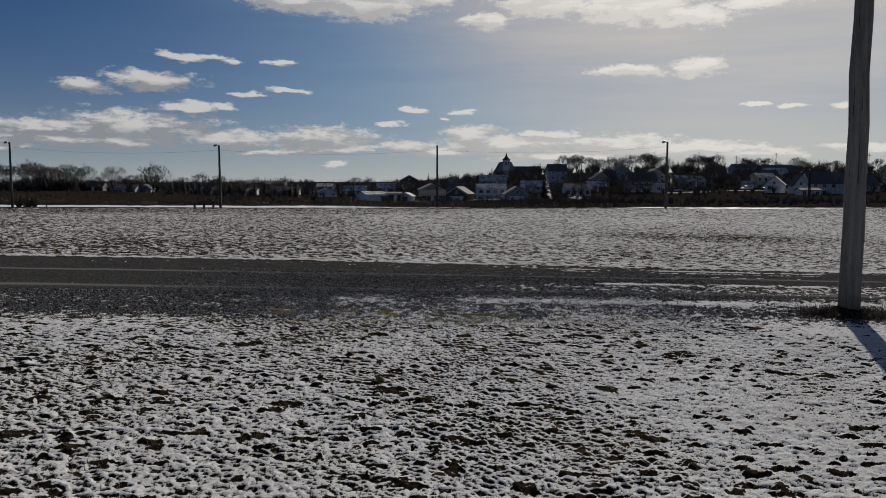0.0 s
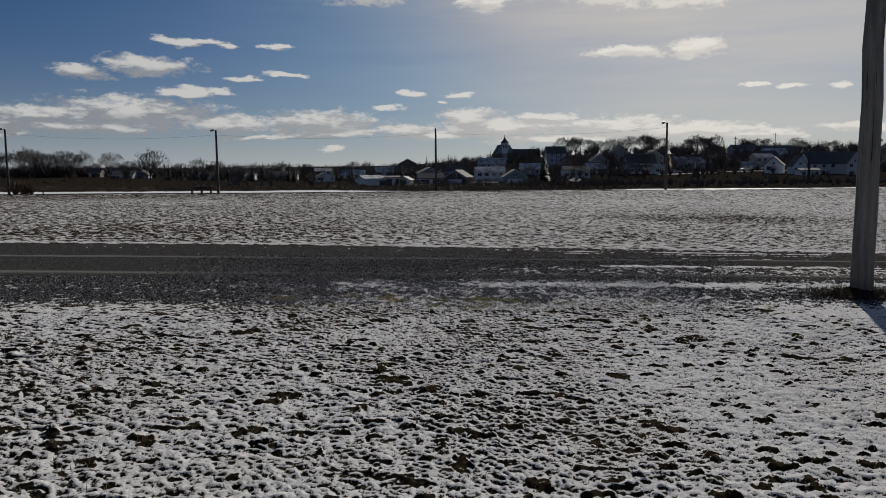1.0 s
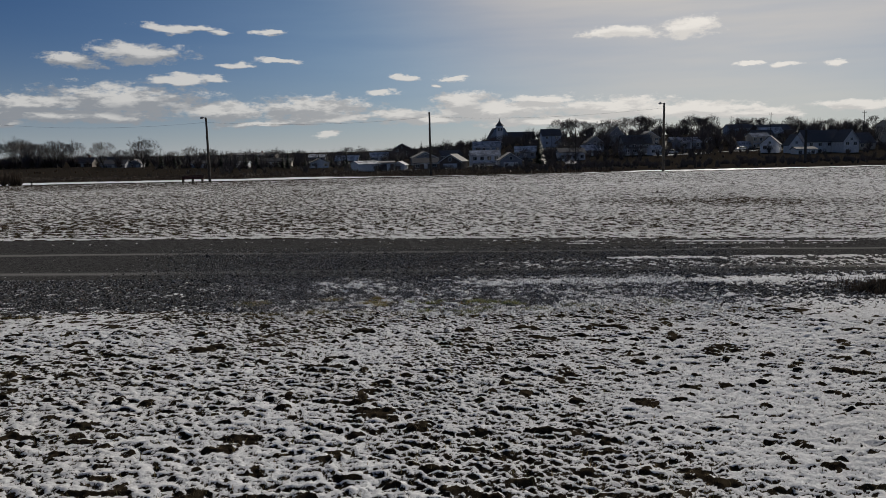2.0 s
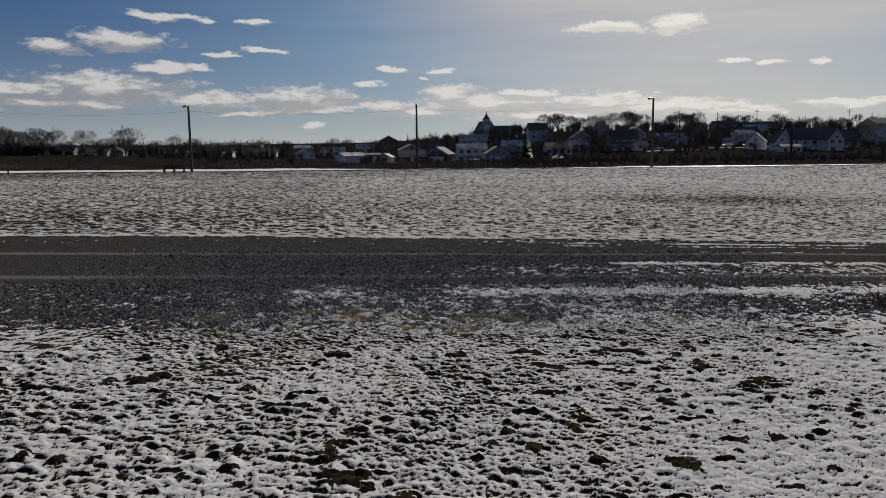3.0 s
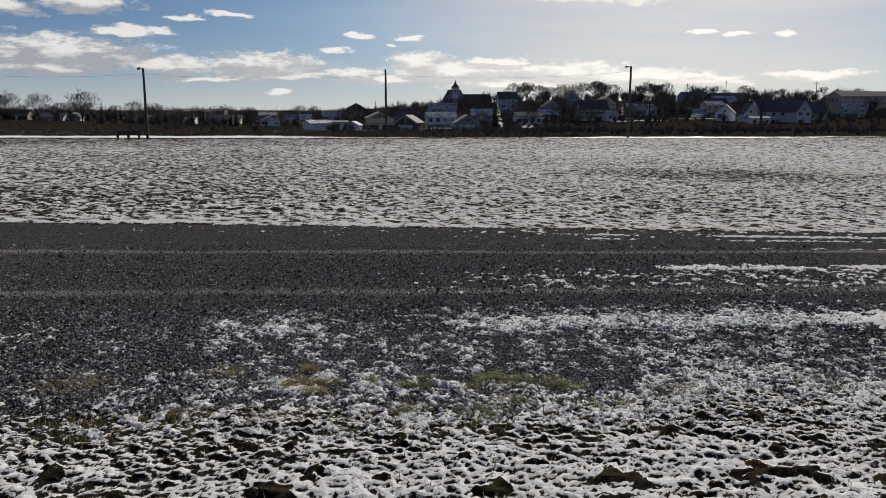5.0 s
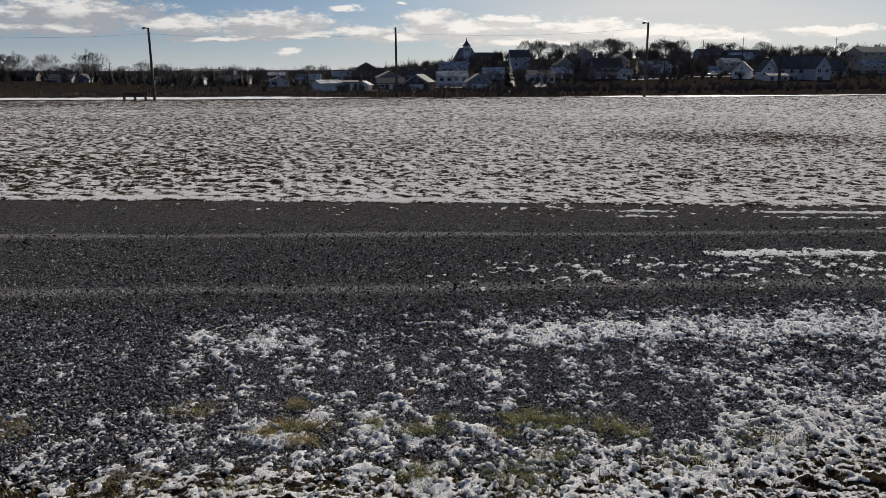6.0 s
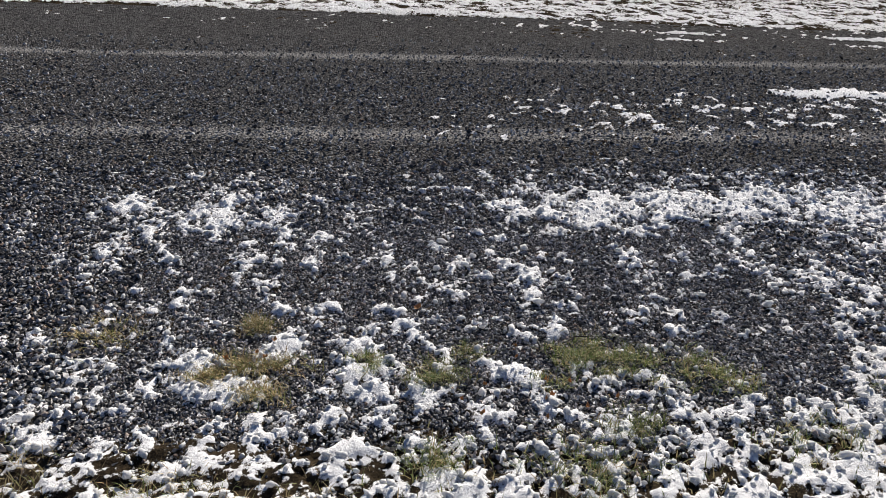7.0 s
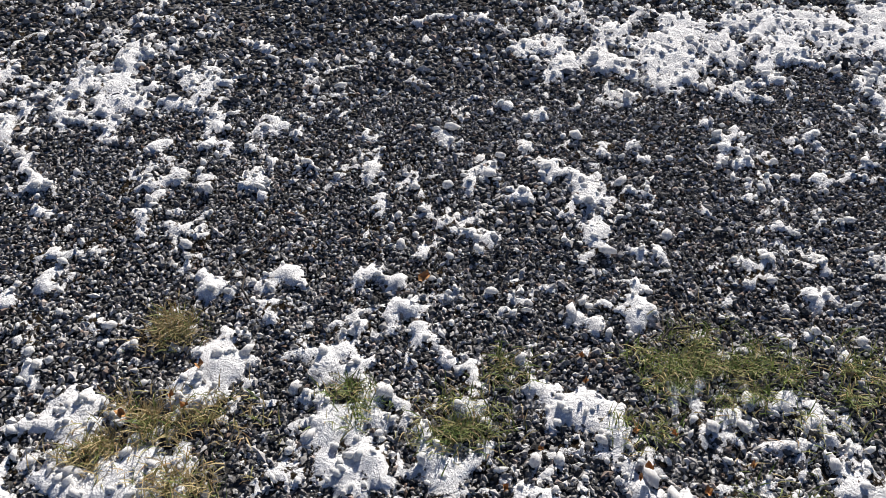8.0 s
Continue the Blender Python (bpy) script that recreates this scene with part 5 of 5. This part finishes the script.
patch("snowy_drive", 51.0, 226, 60, 270, 3.6, "snow-covered lane climbing between houses")
patch("snowy_yard", 92.0, 272, 112, 276, 7.0, "snow-covered yard beside parked cars")
patch("snowy_yard", 120.0, 282, 152, 288, 6.0, "snow-covered yard below houses")
patch("snowy_yard", 20.0, 222, 36, 224, 5.0, "snow-covered yard of a white house")
patch("snowy_yard", 205.0, 330, 260, 338, 8.0, "snow-covered yard below a large building")
patch("snowy_yard", -14.0, 200, 6, 203, 4.0, "snow-covered yard beside white sheds")


def street_pole(x, y, height):
    ob = empty("street_pole", pose(x, y, float(land(x, y))))
    part("shaft", tube(bmesh.new(), [(0, 0, -.5), (0, 0, height)], [.15, .1], 8), DARK_WOOD, ob)
    part("crossarm", boxes((-0.9, 0.9, -.05, .05, height - .9, height - .78)), DARK_WOOD, ob)
    for u in (-.8, 0, .8):
        part("insulator", tube(bmesh.new(), [(u, 0, height - .7), (u, 0, height - .5)], [.06, .04], 6), METAL, ob)
    return tagged(ob, "dark wooden utility pole with a crossarm among houses", "pole", "street poles")


for x, y, h in ((56, 280, 10), (60.5, 262, 11), (101, 262, 12), (138, 262, 11), (131, 300, 13), (152, 310, 14), (185, 300, 14)):
    street_pole(x, y, h)
post = timber_pole(107.2, 200.0, float(land(107.2, 200)), 5.0 - float(land(107.2, 200)), 0.36, 0.3, DARK_WOOD, "thick dark post standing before white houses", 0, 12)

def hoop_shelter(x, y, z):
    """A small white round-arched tarpaulin shelter."""
    ob = empty("tarpaulin_shelter", pose(x, y, z))
    foot = min(0.0, float(land(x, y)) - z) - 0.2
    arch = [(math.cos(math.pi * k / 10) * 1.3, math.sin(math.pi * k / 10) * 1.7) for k in range(11)]
    inner = [(u * .9, v * .9) for u, v in arch]
    part("cover", prism(bmesh.new(), [(1.3, foot)] + arch + [(-1.3, foot), (-1.17, foot)] + inner[::-1] + [(1.17, foot)], "y", -1.5, 1.5), TRIM, ob)
    part("back_sheet", prism(bmesh.new(), [(1.17, foot)] + inner + [(-1.17, foot)], "y", 1.2, 1.3), CABLE, ob, "dark back opening")
    return tagged(ob, "small white round-arched tarpaulin shelter beside a house", "shelter")


hoop_shelter(24.2, 226.0, -4.8)
stake = part("stake", tube(bmesh.new(), [(0, 0, -.2), (0, 0, .55), (0.02, 0, .6)], [.09, .08, .05], 8), DARK_WOOD)
stake.matrix_world = pose(-39.6, 86.8, float(land(-39.6, 86.8)))
tagged(stake, "short dark wooden stake at the snowy field's end", "stake")
thicket("scrub", 5, -44.6, -42.2, 89.6, 91.5, 1.6, 2.6, 90, REED, "pale dry weeds round the foot of a pole")

# ---- small things at the verge ----
def leaf(x, y, turn, size, mat):
    bm = bmesh.new()
    n = 9
    rim = [bm.verts.new((math.cos(2 * math.pi * k / n) * size * (1 + .25 * (k % 2)), math.sin(2 * math.pi * k / n) * size * .62 * (1 + .25 * (k % 2)), .004 + .006 * ((k * 5) % 3))) for k in range(n)]
    mid = bm.verts.new((0, 0, .001))
    for k in range(n):
        bm.faces.new((mid, rim[k], rim[(k + 1) % n]))
    ob = part("fallen_leaf", bm, mat)
    ob.matrix_world = pose(x, y, float(land(x, y)) + .034, random.uniform(-14, 14), random.uniform(-14, 14), turn)
    return tagged(ob, "curled brown fallen leaf lying on gravel and snow", "leaf", "fallen leaves")


leaf(-.335, 9.85, 30, .016, LEAF)
for k in range(16):
    cx, cy = ((-.12, 9.36), (-.85, 9.6), (-.05, 9.42), (.1, 9.3))[k % 4]
    leaf(random.gauss(cx, .12), random.gauss(cy, .07), random.uniform(0, 360), random.uniform(.006, .011), LEAF)


def twig(x, y, turn, length):
    bm = bmesh.new()
    tube(bm, [(0, 0, 0), (length * .3, .012, .006), (length * .65, -.004, .004), (length, .02, .01)], [.0028, .0024, .002, .001], 6)
    tube(bm, [(length * .5, .002, .005), (length * .62, .05, .012)], [.0018, .0008], 5)
    ob = part("twig", bm, BARK)
    ob.matrix_world = pose(x, y, float(land(x, y)) + .03, 0, 0, turn)
    return tagged(ob, "thin dry twig lying on the gravel", "twig", "twigs")


twig(-.78, 9.9, 50, .22)
twig(-.72, 9.82, 100, .15)
twig(.15, 9.62, 20, .12)

# stones of the road that can be picked out one by one
CHIPS = []
for k in range(6):
    v, f = crushed(np.zeros(1), np.zeros(1), np.zeros(1), np.array([0.0066]), ICO, ICO_T)
    me = bpy.data.meshes.new("stone")
    me.from_pydata([tuple(c) for c in v], [], [tuple(q) for q in f])
    me.materials.append(STONE_ONE)
    CHIPS.append(me)
sx, sy = lattice(*PICK, 0.0129)
for k in range(min(len(sx), 298)):
    ob = new("stone", CHIPS[k % 6])
    ob.parent = road
    ob.matrix_basis = pose(sx[k], sy[k], float(land(sx[k], sy[k])) + .011, random.uniform(-30, 30), random.uniform(-30, 30), random.uniform(0, 360)) @ Matrix.Scale(random.uniform(.8, 1.35), 4)
